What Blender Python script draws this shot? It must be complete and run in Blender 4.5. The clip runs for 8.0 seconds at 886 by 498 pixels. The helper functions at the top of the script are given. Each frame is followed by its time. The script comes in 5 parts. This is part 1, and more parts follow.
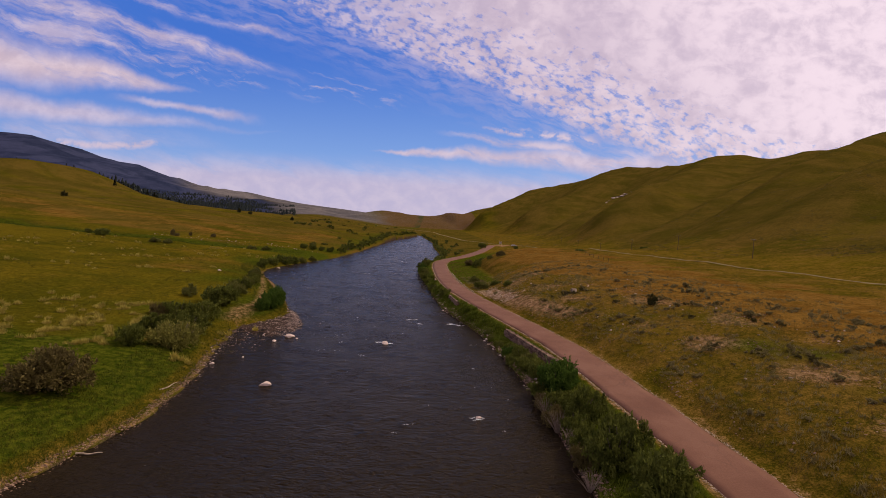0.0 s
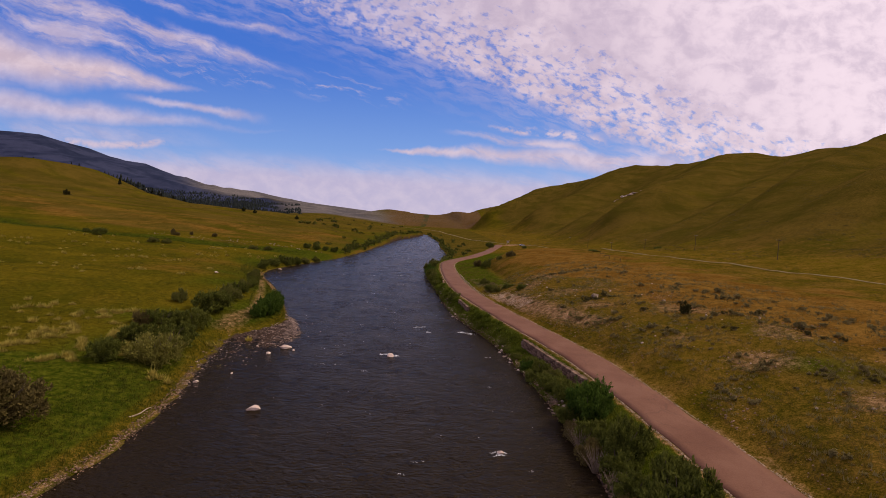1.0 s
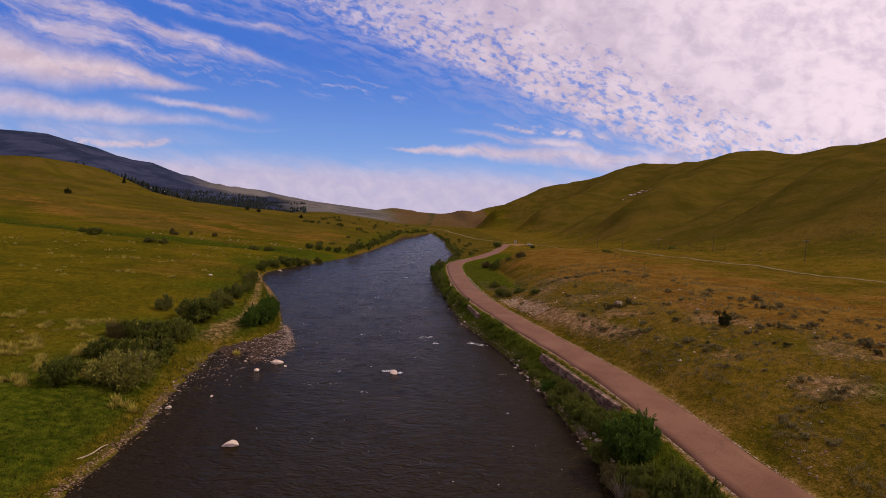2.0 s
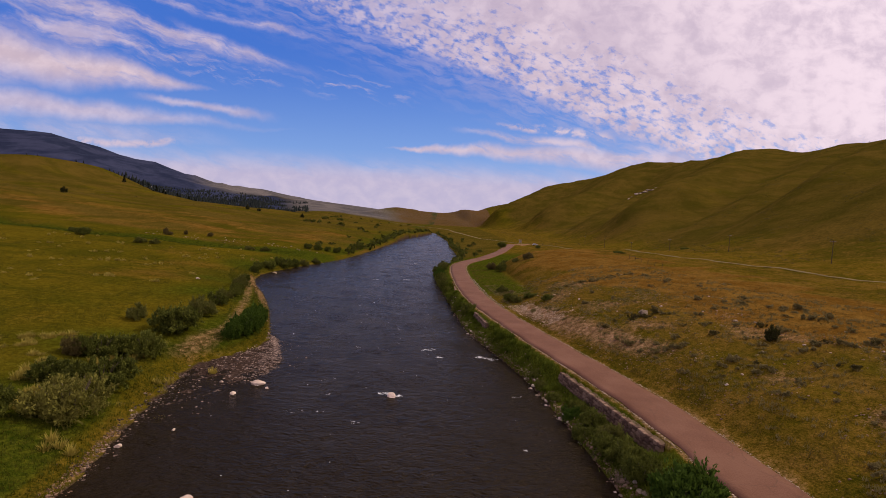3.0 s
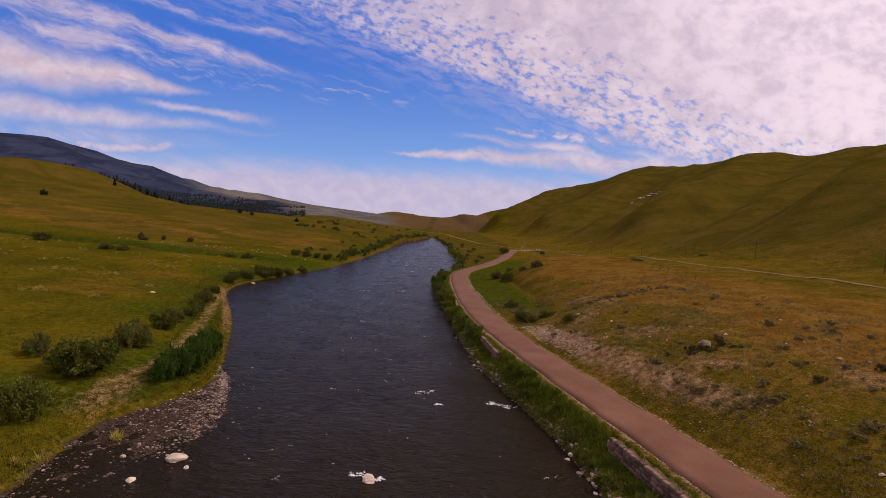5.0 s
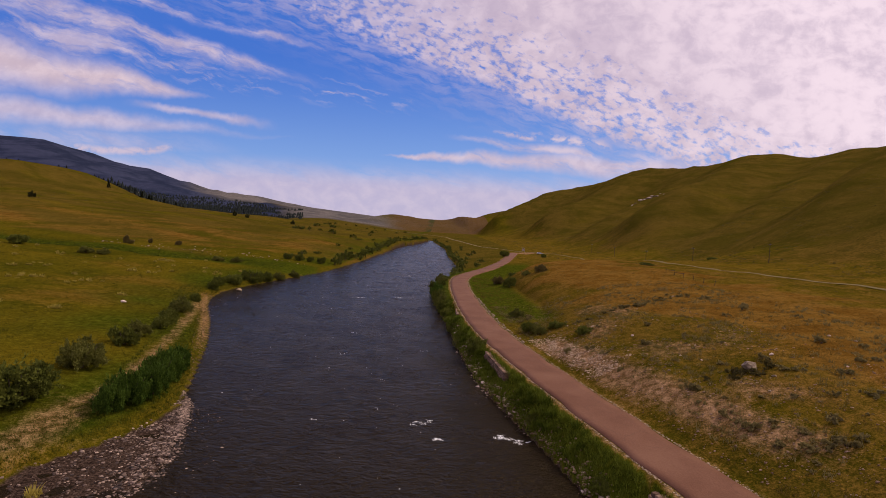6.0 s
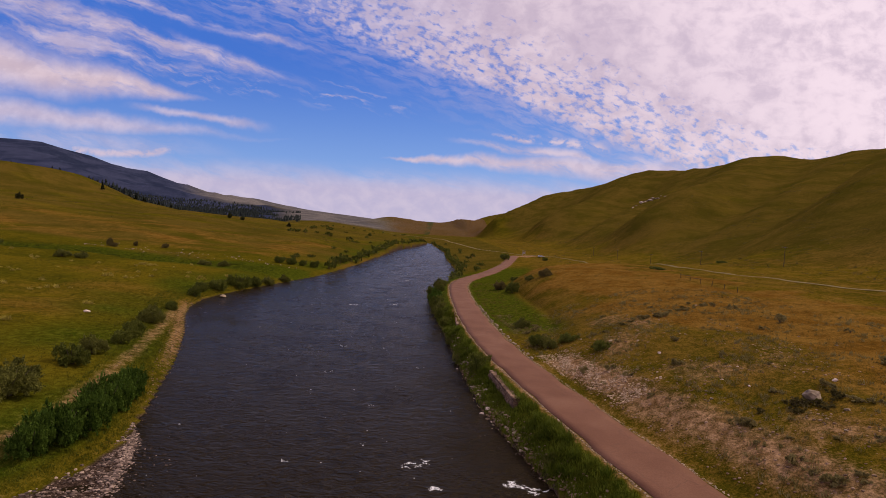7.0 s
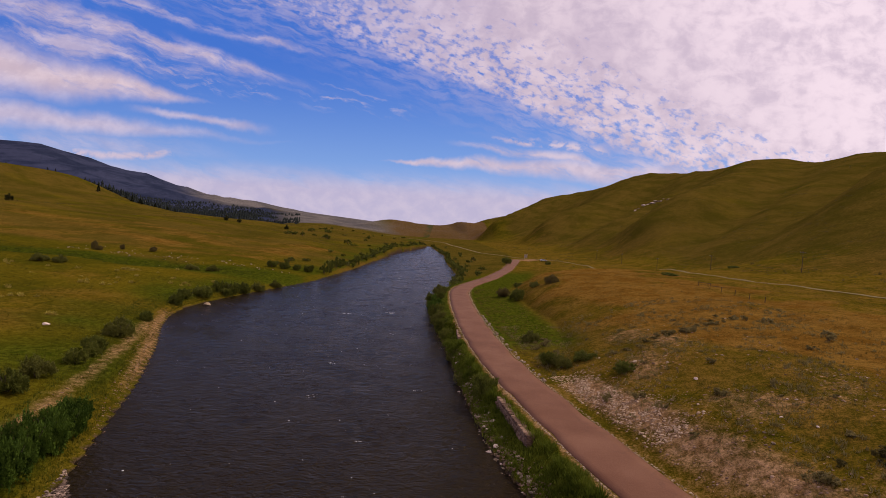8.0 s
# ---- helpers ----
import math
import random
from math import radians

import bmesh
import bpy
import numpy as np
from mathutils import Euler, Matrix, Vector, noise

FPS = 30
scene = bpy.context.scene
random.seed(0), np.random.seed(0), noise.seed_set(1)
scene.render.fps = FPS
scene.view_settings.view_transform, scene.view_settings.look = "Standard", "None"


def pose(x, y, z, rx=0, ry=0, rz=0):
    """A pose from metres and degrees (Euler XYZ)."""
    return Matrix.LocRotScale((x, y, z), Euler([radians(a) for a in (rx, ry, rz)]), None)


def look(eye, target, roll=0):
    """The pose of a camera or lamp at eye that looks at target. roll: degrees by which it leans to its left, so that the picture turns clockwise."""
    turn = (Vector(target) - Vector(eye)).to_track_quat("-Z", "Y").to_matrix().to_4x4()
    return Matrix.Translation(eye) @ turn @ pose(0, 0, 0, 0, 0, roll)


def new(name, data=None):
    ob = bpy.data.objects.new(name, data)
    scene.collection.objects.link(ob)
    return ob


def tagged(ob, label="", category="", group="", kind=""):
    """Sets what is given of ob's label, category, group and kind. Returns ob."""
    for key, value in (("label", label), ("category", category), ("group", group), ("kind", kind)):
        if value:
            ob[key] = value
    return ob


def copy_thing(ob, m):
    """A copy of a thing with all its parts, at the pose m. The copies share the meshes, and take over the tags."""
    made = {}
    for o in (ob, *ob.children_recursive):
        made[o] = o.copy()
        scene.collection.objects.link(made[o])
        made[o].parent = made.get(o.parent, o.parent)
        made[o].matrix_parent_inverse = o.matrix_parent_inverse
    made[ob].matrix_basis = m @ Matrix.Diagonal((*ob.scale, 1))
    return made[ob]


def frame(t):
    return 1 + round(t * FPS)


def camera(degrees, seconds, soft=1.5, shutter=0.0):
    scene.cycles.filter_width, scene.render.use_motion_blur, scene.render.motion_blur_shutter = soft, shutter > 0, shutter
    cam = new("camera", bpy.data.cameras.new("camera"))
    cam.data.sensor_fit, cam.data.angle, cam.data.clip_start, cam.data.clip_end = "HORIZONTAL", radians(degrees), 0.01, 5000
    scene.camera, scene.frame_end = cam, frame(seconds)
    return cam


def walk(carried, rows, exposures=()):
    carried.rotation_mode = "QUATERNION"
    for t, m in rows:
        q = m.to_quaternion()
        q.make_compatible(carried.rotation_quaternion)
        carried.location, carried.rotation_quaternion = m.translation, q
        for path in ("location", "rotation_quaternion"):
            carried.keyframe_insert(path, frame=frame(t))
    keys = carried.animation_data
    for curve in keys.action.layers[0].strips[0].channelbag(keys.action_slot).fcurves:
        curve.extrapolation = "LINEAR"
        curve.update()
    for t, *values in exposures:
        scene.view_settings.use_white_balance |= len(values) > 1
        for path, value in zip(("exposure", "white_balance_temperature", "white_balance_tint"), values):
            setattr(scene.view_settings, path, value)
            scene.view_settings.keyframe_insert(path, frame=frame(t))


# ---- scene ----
cam = camera(84.0, 8.0, soft=0.6)
PATH = [
    (0, (0.513, -0.148, 19.884), (0.529, 1.85, 19.781), 3.2),
    (0.5, (0.119, 3.51, 20.026), (0.123, 5.507, 19.92), 3.2),
    (1, (-0.341, 7.416, 20.021), (-0.347, 9.413, 19.912), 3.2),
    (1.5, (-0.676, 11.353, 20.127), (-0.693, 13.35, 20.015), 3.2),
    (3, (-1.424, 24.007, 20.29), (-1.462, 26.003, 20.171), 3.2),
    (3.5, (-1.544, 28.431, 20.193), (-1.582, 30.427, 20.077), 3.2),
    (4, (-1.683, 32.767, 20.115), (-1.721, 34.763, 20.004), 3.1),
    (4.5, (-1.856, 37.224, 20.059), (-1.893, 39.22, 19.954), 3.2),
    (6, (-2.307, 50.071, 19.964), (-2.335, 52.069, 19.875), 3.2),
    (6.5, (-2.383, 54.299, 19.884), (-2.41, 56.297, 19.801), 3.2),
    (7, (-2.429, 58.643, 19.793), (-2.452, 60.641, 19.715), 3.2),
    (7.5, (-2.546, 63.011, 19.721), (-2.566, 65.009, 19.651), 3.3),
    (8, (-2.612, 66.831, 19.997), (-2.635, 68.83, 19.93), 3.3),
]
walk(cam, [(t, look(eye, target, roll)) for t, eye, target, roll in PATH])


# ---------------------------------------------------------------- light
SUN_ELEVATION, SUN_AZIMUTH = 46.0, 62.0      # degrees; azimuth from +y towards +x

world = bpy.data.worlds.new("sky")
scene.world = world
world.use_nodes = True


def build_sky():
    nt = world.node_tree
    nt.nodes.clear()
    N, K = nt.nodes.new, nt.links.new

    def mth(op, a, b=None, c=None, clamp=False):
        n = N("ShaderNodeMath")
        n.operation, n.use_clamp = op, clamp
        for slot, v in zip(n.inputs, (a, b, c)):
            if v is None:
                continue
            if isinstance(v, (int, float)):
                slot.default_value = v
            else:
                K(v, slot)
        return n.outputs[0]

    def step(v, lo, hi):
        n = N("ShaderNodeMapRange")
        n.interpolation_type = "SMOOTHSTEP"
        K(v, n.inputs[0])
        n.inputs[1].default_value, n.inputs[2].default_value = lo, hi
        return n.outputs[0]

    def vec(a, b, c=0.0):
        n = N("ShaderNodeCombineXYZ")
        for slot, v in zip(n.inputs, (a, b, c)):
            if isinstance(v, (int, float)):
                slot.default_value = v
            else:
                K(v, slot)
        return n.outputs[0]

    def fbm(v, scale, detail=6.0, rough=0.55, warp=0.0):
        n = N("ShaderNodeTexNoise")
        n.inputs["Scale"].default_value, n.inputs["Detail"].default_value = scale, detail
        n.inputs["Roughness"].default_value, n.inputs["Distortion"].default_value = rough, warp
        K(v, n.inputs["Vector"])
        return n.outputs[0]

    def mix(f, a, b):
        n = N("ShaderNodeMix")
        n.data_type = "RGBA"
        for slot, v in ((n.inputs[0], f), (n.inputs[6], a), (n.inputs[7], b)):
            if isinstance(v, tuple):
                slot.default_value = (*v, 1)
            elif isinstance(v, float):
                slot.default_value = v
            else:
                K(v, slot)
        return n.outputs[2]

    sky = N("ShaderNodeTexSky")
    sky.sky_type, sky.sun_disc = "NISHITA", False
    sky.sun_elevation, sky.sun_rotation = radians(SUN_ELEVATION), radians(SUN_AZIMUTH)
    sky.air_density, sky.dust_density, sky.ozone_density = 1.0, 0.5, 3.0
    geo = N("ShaderNodeTexCoord")
    sep = N("ShaderNodeSeparateXYZ")
    K(geo.outputs["Generated"], sep.inputs[0])
    dx, dy, dz = sep.outputs
    # the sky up the valley as a flat sheet: across and height over the horizon, per metre of depth
    deep = mth("MAXIMUM", dy, 0.12)
    across, height = mth("DIVIDE", dx, deep), mth("DIVIDE", mth("MAXIMUM", dz, 0.0), deep)
    sheet = vec(across, height)

    def both(*some):
        out = some[0]
        for x in some[1:]:
            out = mth("MULTIPLY", out, x)
        return out

    def lin(a, b, c, u, v):
        """a * u + b * v + c"""
        return mth("ADD", mth("ADD", mth("MULTIPLY", u, a), mth("MULTIPLY", v, b)), c)

    warp_u, warp_v = mth("SUBTRACT", fbm(sheet, 7.0, 5.0, 0.6), 0.5), mth("SUBTRACT", fbm(vec(height, across, 3.0), 8.0, 5.0, 0.6), 0.5)
    u, v = mth("MULTIPLY_ADD", warp_u, 0.075, across), mth("MULTIPLY_ADD", warp_v, 0.045, height)
    # fibres run down to the right, the way the wind draws them
    fibre = vec(lin(5.0, -1.5, 0.0, u, v), lin(7.0, 26.0, 0.0, u, v))
    fibres = fbm(fibre, 1.0, 7.0, 0.62, 0.3)
    fine_fibres = fbm(fibre, 3.1, 5.0, 0.6, 0.4)
    soft_puffs = fbm(sheet, 9.0, 7.0, 0.6, 0.2)
    lumps = fbm(vec(across, mth("MULTIPLY", height, 1.4)), 24.0, 6.0, 0.6, 0.3)
    cells = N("ShaderNodeTexVoronoi")
    cells.inputs["Scale"].default_value, cells.inputs["Randomness"].default_value = 72.0, 1.0
    jig_u, jig_v = mth("SUBTRACT", fbm(sheet, 46.0, 3.0), 0.5), mth("SUBTRACT", fbm(vec(height, across, 5.0), 46.0, 3.0), 0.5)
    K(vec(mth("MULTIPLY_ADD", jig_u, 0.022, lin(0.80, -0.35, 0.0, across, height)), mth("MULTIPLY_ADD", jig_v, 0.022, lin(0.35, 1.10, 0.0, across, height))), cells.inputs["Vector"])
    puff = mth("SUBTRACT", 1.0, mth("MULTIPLY", cells.outputs["Distance"], 1.25))
    drawn = fbm(vec(lin(0.95, -0.31, 0.0, across, height), lin(0.62, 1.9, 0.0, across, height)), 44.0, 5.0, 0.62, 0.2)
    puff = mth("ADD", mth("MULTIPLY", puff, 0.30), mth("MULTIPLY", mth("MULTIPLY_ADD", drawn, 1.7, -0.35), 0.70))

    def wedge(a, b, wa, wb, ea, eb, lo=0.30, hi=0.58, frayed=1.0):
        """A drawn-out cloud from a to b, as wide as wa there and wb here, its ends faded over ea and eb of its length."""
        l = math.dist(a, b)
        tx, ty = (b[0] - a[0]) / l, (b[1] - a[1]) / l
        t = lin(tx / l, ty / l, -(a[0] * tx + a[1] * ty) / l, u, v)
        off = mth("ABSOLUTE", lin(-ty, tx, a[0] * ty - a[1] * tx, u, v))
        wide = mth("MAXIMUM", mth("MULTIPLY_ADD", t, wb - wa, wa), 0.002)
        body = step(mth("DIVIDE", off, wide), 1.35, 0.0)
        return both(body, step(t, -ea, ea), step(t, 1 + eb, 1 - eb), mth("MULTIPLY_ADD", step(fibres, lo, hi), frayed, 1 - frayed))

    edge = lin(0.314, 0.949, 0.122 - 0.396, u, v)
    # the broken deck: a rim of puffs, a zone with blue gaps, then closed
    thick = step(edge, 0.02, 0.28)
    rim = both(step(edge, -0.01, 0.03), step(edge, 0.12, 0.04))
    sparse = mth("MULTIPLY", step(across, -0.05, -0.40), -0.16)
    gaps = mth("ADD", mth("ADD", sparse, mth("ADD", mth("MULTIPLY", thick, 0.62), mth("MULTIPLY", rim, 0.08))), mth("MULTIPLY", mth("SUBTRACT", soft_puffs, 0.5), 0.45))
    deck = both(step(edge, -0.012, 0.03), step(mth("ADD", puff, gaps), 0.24, 0.66))
    deck = both(deck, mth("MULTIPLY_ADD", step(across, -0.45, 0.15), 0.36, 0.56))
    veil = both(step(edge, -0.09, 0.05), step(fine_fibres, 0.36, 0.66), 0.42)
    veil2 = both(step(edge, 0.0, 0.16), 0.45)
    clouds = (
        veil, veil2,
        wedge((-1.35, 0.335), (-0.560, 0.243), 0.13, 0.010, 0.05, 0.10, 0.22, 0.50, 0.75),
        both(wedge((-1.05, 0.445), (-0.340, 0.288), 0.050, 0.012, 0.1, 0.2, 0.34, 0.62), 0.85),
        both(wedge((-1.30, 0.42), (-0.46, 0.292), 0.13, 0.020, 0.05, 0.2, 0.40, 0.66), 0.70),
        both(wedge((-0.66, 0.30), (-0.36, 0.262), 0.040, 0.020, 0.3, 0.3, 0.1, 0.2), step(fine_fibres, 0.48, 0.70), 0.5),
        both(wedge((-0.85, 0.455), (-0.27, 0.345), 0.030, 0.006, 0.1, 0.2, 0.40, 0.66), 0.65),
        both(wedge((-0.635, 0.214), (-0.405, 0.192), 0.008, 0.010, 0.2, 0.2, 0.20, 0.50), 0.60),
        both(wedge((-1.30, 0.205), (-0.53, 0.172), 0.055, 0.012, 0.05, 0.3, 0.10, 0.50, 0.8), 0.72),
        both(wedge((-1.10, 0.150), (-0.55, 0.135), 0.045, 0.020, 0.05, 0.3, 0.25, 0.7), 0.50),
        both(wedge((-0.82, 0.116), (-0.575, 0.124), 0.014, 0.009, 0.12, 0.1, 0.1, 0.2), step(lumps, 0.30, 0.52), 0.85),
        both(wedge((-0.115, 0.140), (0.50, 0.141), 0.004, 0.042, 0.06, 0.2, 0.24, 0.50), 0.85),
        both(wedge((0.04, 0.178), (0.42, 0.150), 0.008, 0.020, 0.2, 0.1, 0.34, 0.56), 0.80),
        both(wedge((0.09, 0.198), (0.31, 0.184), 0.006, 0.016, 0.2, 0.1, 0.1, 0.2), step(lumps, 0.40, 0.54), 0.85),
        both(wedge((-0.29, 0.265), (-0.11, 0.245), 0.030, 0.022, 0.3, 0.3, 0.1, 0.2), step(fine_fibres, 0.50, 0.72), 0.55),
        both(step(height, 0.135, 0.065), step(mth("ADD", fibres, mth("MULTIPLY", step(height, 0.13, 0.04), 0.42)), 0.30, 0.72), 0.80),
        # added cloud cover behind the camera, never in view, to warm the ground's light
        both(step(dy, 0.35, -0.1), step(soft_puffs, 0.2, 0.5), 0.85),
        both(step(height, 0.10, 0.07), step(height, 0.03, 0.06), step(lumps, 0.55, 0.66), 0.7),
    )
    cover = deck
    for x in clouds:
        cover = mth("MAXIMUM", cover, x)
    # the clear sky: the sky model deepened, paler towards the horizon
    clear = mix(0.2, mix(step(height, 0.36, -0.06), (0.36, 1.55, 6.7), (2.9, 4.7, 8.6)), sky.outputs[0])
    glow = step(lin(0.75, 0.66, 0.0, u, v), 0.28, 0.85)
    body = mix(step(soft_puffs, 0.35, 0.62), (6.4, 5.0, 5.9), (7.8, 6.2, 6.9))
    body = mix(mth("MULTIPLY", step(lumps, 0.60, 0.38), 0.40), body, (5.0, 3.9, 5.0))
    tops = step(mth("ADD", mth("MULTIPLY", soft_puffs, 0.5), mth("MULTIPLY", lumps, 0.5)), 0.36, 0.58)
    cloud = mix(both(glow, mth("MULTIPLY_ADD", tops, 0.6, 0.4)), body, (10.0, 8.0, 8.6))
    cloud = mix(both(step(edge, 0.30, 0.5), step(fibres, 0.46, 0.34), 0.5), cloud, (6.6, 5.4, 6.6))
    cloud = mix(step(height, 0.16, 0.06), cloud, mix(step(lumps, 0.35, 0.70), (5.7, 4.7, 6.2), (6.8, 5.5, 6.6)))
    both_ = mix(cover, clear, cloud)
    bg = N("ShaderNodeBackground")
    K(both_, bg.inputs[0])
    bg.inputs[1].default_value = 0.10
    out = N("ShaderNodeOutputWorld")
    K(bg.outputs[0], out.inputs[0])


build_sky()

sun = new("sun", bpy.data.lights.new("sun", "SUN"))
sun.data.energy, sun.data.angle, sun.data.color = 2.15, radians(1.2), (1.0, 0.84, 0.58)
_az, _el = radians(SUN_AZIMUTH), radians(SUN_ELEVATION)
sun.matrix_world = look((0, 0, 200), (-math.sin(_az) * math.cos(_el) * 10, -math.cos(_az) * math.cos(_el) * 10, 200 - math.sin(_el) * 10))


# ---------------------------------------------------------------- materials
def material(name, colours, scale=1.0, rough=0.9, bump=0.3, bump_scale=8.0, spread=0.0, coords="Object", metal=0.0, fine=0.35):
    """Two colours or three, mixed by coarse and fine noise, with relief; spread: how much single objects differ."""
    m = bpy.data.materials.new(name)
    m.use_nodes = True
    nt = m.node_tree
    N, K = nt.nodes.new, nt.links.new
    bsdf = nt.nodes["Principled BSDF"]
    tc = N("ShaderNodeTexCoord")
    n1, n2 = N("ShaderNodeTexNoise"), N("ShaderNodeTexNoise")
    n1.inputs["Scale"].default_value, n1.inputs["Detail"].default_value = scale, 4
    n2.inputs["Scale"].default_value, n2.inputs["Detail"].default_value = scale * bump_scale, 6
    n2.inputs["Roughness"].default_value = 0.65
    ramp = N("ShaderNodeValToRGB")
    cs = list(colours)
    ramp.color_ramp.elements[0].position, ramp.color_ramp.elements[1].position = 0.3, 0.7
    ramp.color_ramp.elements[0].color, ramp.color_ramp.elements[1].color = (*cs[0], 1), (*cs[-1], 1)
    if len(cs) > 2:
        ramp.color_ramp.elements.new(0.5).color = (*cs[1], 1)
    add = N("ShaderNodeMath")
    add.operation = "MULTIPLY_ADD"
    for n in (n1, n2):
        K(tc.outputs[coords], n.inputs["Vector"])
    K(n2.outputs[0], add.inputs[0])
    add.inputs[1].default_value = fine
    sub = N("ShaderNodeMath")
    sub.operation = "SUBTRACT"
    K(n1.outputs[0], sub.inputs[0])
    sub.inputs[1].default_value = fine * 0.5
    K(sub.outputs[0], add.inputs[2])
    fac = add.outputs[0]
    if spread:
        info = N("ShaderNodeObjectInfo")
        m2 = N("ShaderNodeMath")
        m2.operation = "MULTIPLY_ADD"
        K(info.outputs["Random"], m2.inputs[0])
        m2.inputs[1].default_value = spread
        s2 = N("ShaderNodeMath")
        s2.operation = "SUBTRACT"
        K(fac, s2.inputs[0])
        s2.inputs[1].default_value = spread / 2
        K(s2.outputs[0], m2.inputs[2])
        fac = m2.outputs[0]
    K(fac, ramp.inputs[0])
    K(ramp.outputs[0], bsdf.inputs["Base Color"])
    bsdf.inputs["Roughness"].default_value, bsdf.inputs["Metallic"].default_value = rough, metal
    bsdf.inputs["Specular IOR Level"].default_value = 0.25
    b = N("ShaderNodeBump")
    b.inputs["Strength"].default_value, b.inputs["Distance"].default_value = bump, 0.05 / max(scale, 0.05)
    K(n2.outputs[0], b.inputs["Height"])
    K(b.outputs[0], bsdf.inputs["Normal"])
    return m


def ground_material():
    """Grass, dry grass, bare earth and gravel; the shares come from the cover attributes on the sheet."""
    m = bpy.data.materials.new("ground_cover")
    m.use_nodes = True
    nt = m.node_tree
    N, K = nt.nodes.new, nt.links.new
    bsdf = nt.nodes["Principled BSDF"]
    tc = N("ShaderNodeTexCoord")

    def fbm(scale, detail=5.0, rough=0.6):
        n = N("ShaderNodeTexNoise")
        n.inputs["Scale"].default_value, n.inputs["Detail"].default_value, n.inputs["Roughness"].default_value = scale, detail, rough
        K(tc.outputs["Object"], n.inputs["Vector"])
        return n.outputs[0]

    def mth(op, a, b):
        n = N("ShaderNodeMath")
        n.operation = op
        for slot, v in zip(n.inputs, (a, b)):
            if isinstance(v, (int, float)):
                slot.default_value = v
            else:
                K(v, slot)
        return n.outputs[0]

    def step(v, lo, hi):
        n = N("ShaderNodeMapRange")
        n.interpolation_type = "SMOOTHSTEP"
        K(v, n.inputs[0])
        n.inputs[1].default_value, n.inputs[2].default_value = lo, hi
        return n.outputs[0]

    def mix(f, a, b):
        n = N("ShaderNodeMix")
        n.data_type = "RGBA"
        for slot, v in ((n.inputs[0], f), (n.inputs[6], a), (n.inputs[7], b)):
            if isinstance(v, tuple):
                slot.default_value = (*v, 1)
            else:
                K(v, slot)
        return n.outputs[2]

    att = {}
    for key in ("dry", "bare", "lush", "stony", "hazed_wood", "hazed_steppe", "heath"):
        a = N("ShaderNodeAttribute")
        a.attribute_name = key
        att[key] = a.outputs["Fac"]
    coarse, mid, small, tiny = fbm(0.035), fbm(0.22), fbm(1.3), fbm(6.0, 4.0)
    jitter = mth("ADD", mth("MULTIPLY", mth("SUBTRACT", mid, 0.5), 0.6), mth("MULTIPLY", mth("SUBTRACT", small, 0.5), 0.45))
    jitter = mth("ADD", jitter, mth("MULTIPLY", mth("SUBTRACT", tiny, 0.5), 0.6))

    def share(key):
        return step(mth("ADD", att[key], jitter), 0.18, 0.82)

    grass = mix(step(mth("ADD", coarse, mth("MULTIPLY", jitter, 0.5)), 0.35, 0.65), (0.055, 0.052, 0.004), (0.100, 0.076, 0.006))
    lush = mix(step(small, 0.3, 0.7), (0.028, 0.043, 0.003), (0.064, 0.070, 0.006))
    dry = mix(step(mth("ADD", mid, mth("MULTIPLY", jitter, 0.4)), 0.3, 0.7), (0.122, 0.061, 0.010), (0.172, 0.096, 0.019))
    bare = mix(step(small, 0.3, 0.7), (0.17, 0.094, 0.038), (0.30, 0.185, 0.098))
    stone = mix(step(tiny, 0.35, 0.65), (0.028, 0.018, 0.014), (0.070, 0.047, 0.036))
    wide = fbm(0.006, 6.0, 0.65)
    # far wooded slopes: aerial haze is put into the colour as blue
    hazed_wood = mix(step(wide, 0.38, 0.62), (0.021, 0.028, 0.058), (0.042, 0.050, 0.094))
    # far open slopes, their base colour greyed and paled to imitate haze
    hazed_steppe = mix(step(wide, 0.38, 0.62), (0.088, 0.084, 0.088), (0.15, 0.136, 0.132))
    heath = mix(step(mth("ADD", coarse, mth("MULTIPLY", jitter, 0.55)), 0.3, 0.7), (0.056, 0.046, 0.006), (0.098, 0.067, 0.012))
    c = mix(share("heath"), grass, heath)
    c = mix(share("dry"), c, dry)
    c = mix(share("lush"), c, lush)
    c = mix(share("bare"), c, bare)
    c = mix(share("stony"), c, stone)
    c = mix(share("hazed_steppe"), c, hazed_steppe)
    c = mix(share("hazed_wood"), c, hazed_wood)
    # blades, litter and pockets of dark soil
    blades = fbm(15.0, 4.0, 0.7)
    speck = step(mth("ADD", mth("MULTIPLY", small, 0.25), mth("ADD", mth("MULTIPLY", tiny, 0.35), mth("MULTIPLY", blades, 0.40))), 0.38, 0.62)
    worn = N("ShaderNodeMix")
    worn.data_type, worn.blend_type = "RGBA", "MULTIPLY"
    worn.inputs[0].default_value = 1.0
    K(c, worn.inputs[6])
    K(mix(speck, (0.54, 0.54, 0.52), (1.40, 1.37, 1.33)), worn.inputs[7])
    K(worn.outputs[2], bsdf.inputs["Base Color"])
    bsdf.inputs["Roughness"].default_value = 0.95
    bsdf.inputs["Specular IOR Level"].default_value = 0.0
    b1, b2 = N("ShaderNodeBump"), N("ShaderNodeBump")
    b1.inputs["Strength"].default_value, b1.inputs["Distance"].default_value = 0.6, 0.25
    b2.inputs["Strength"].default_value, b2.inputs["Distance"].default_value = 0.7, 0.12
    K(small, b1.inputs["Height"])
    K(tiny, b2.inputs["Height"])
    K(b1.outputs[0], b2.inputs["Normal"])
    K(b2.outputs[0], bsdf.inputs["Normal"])
    return m


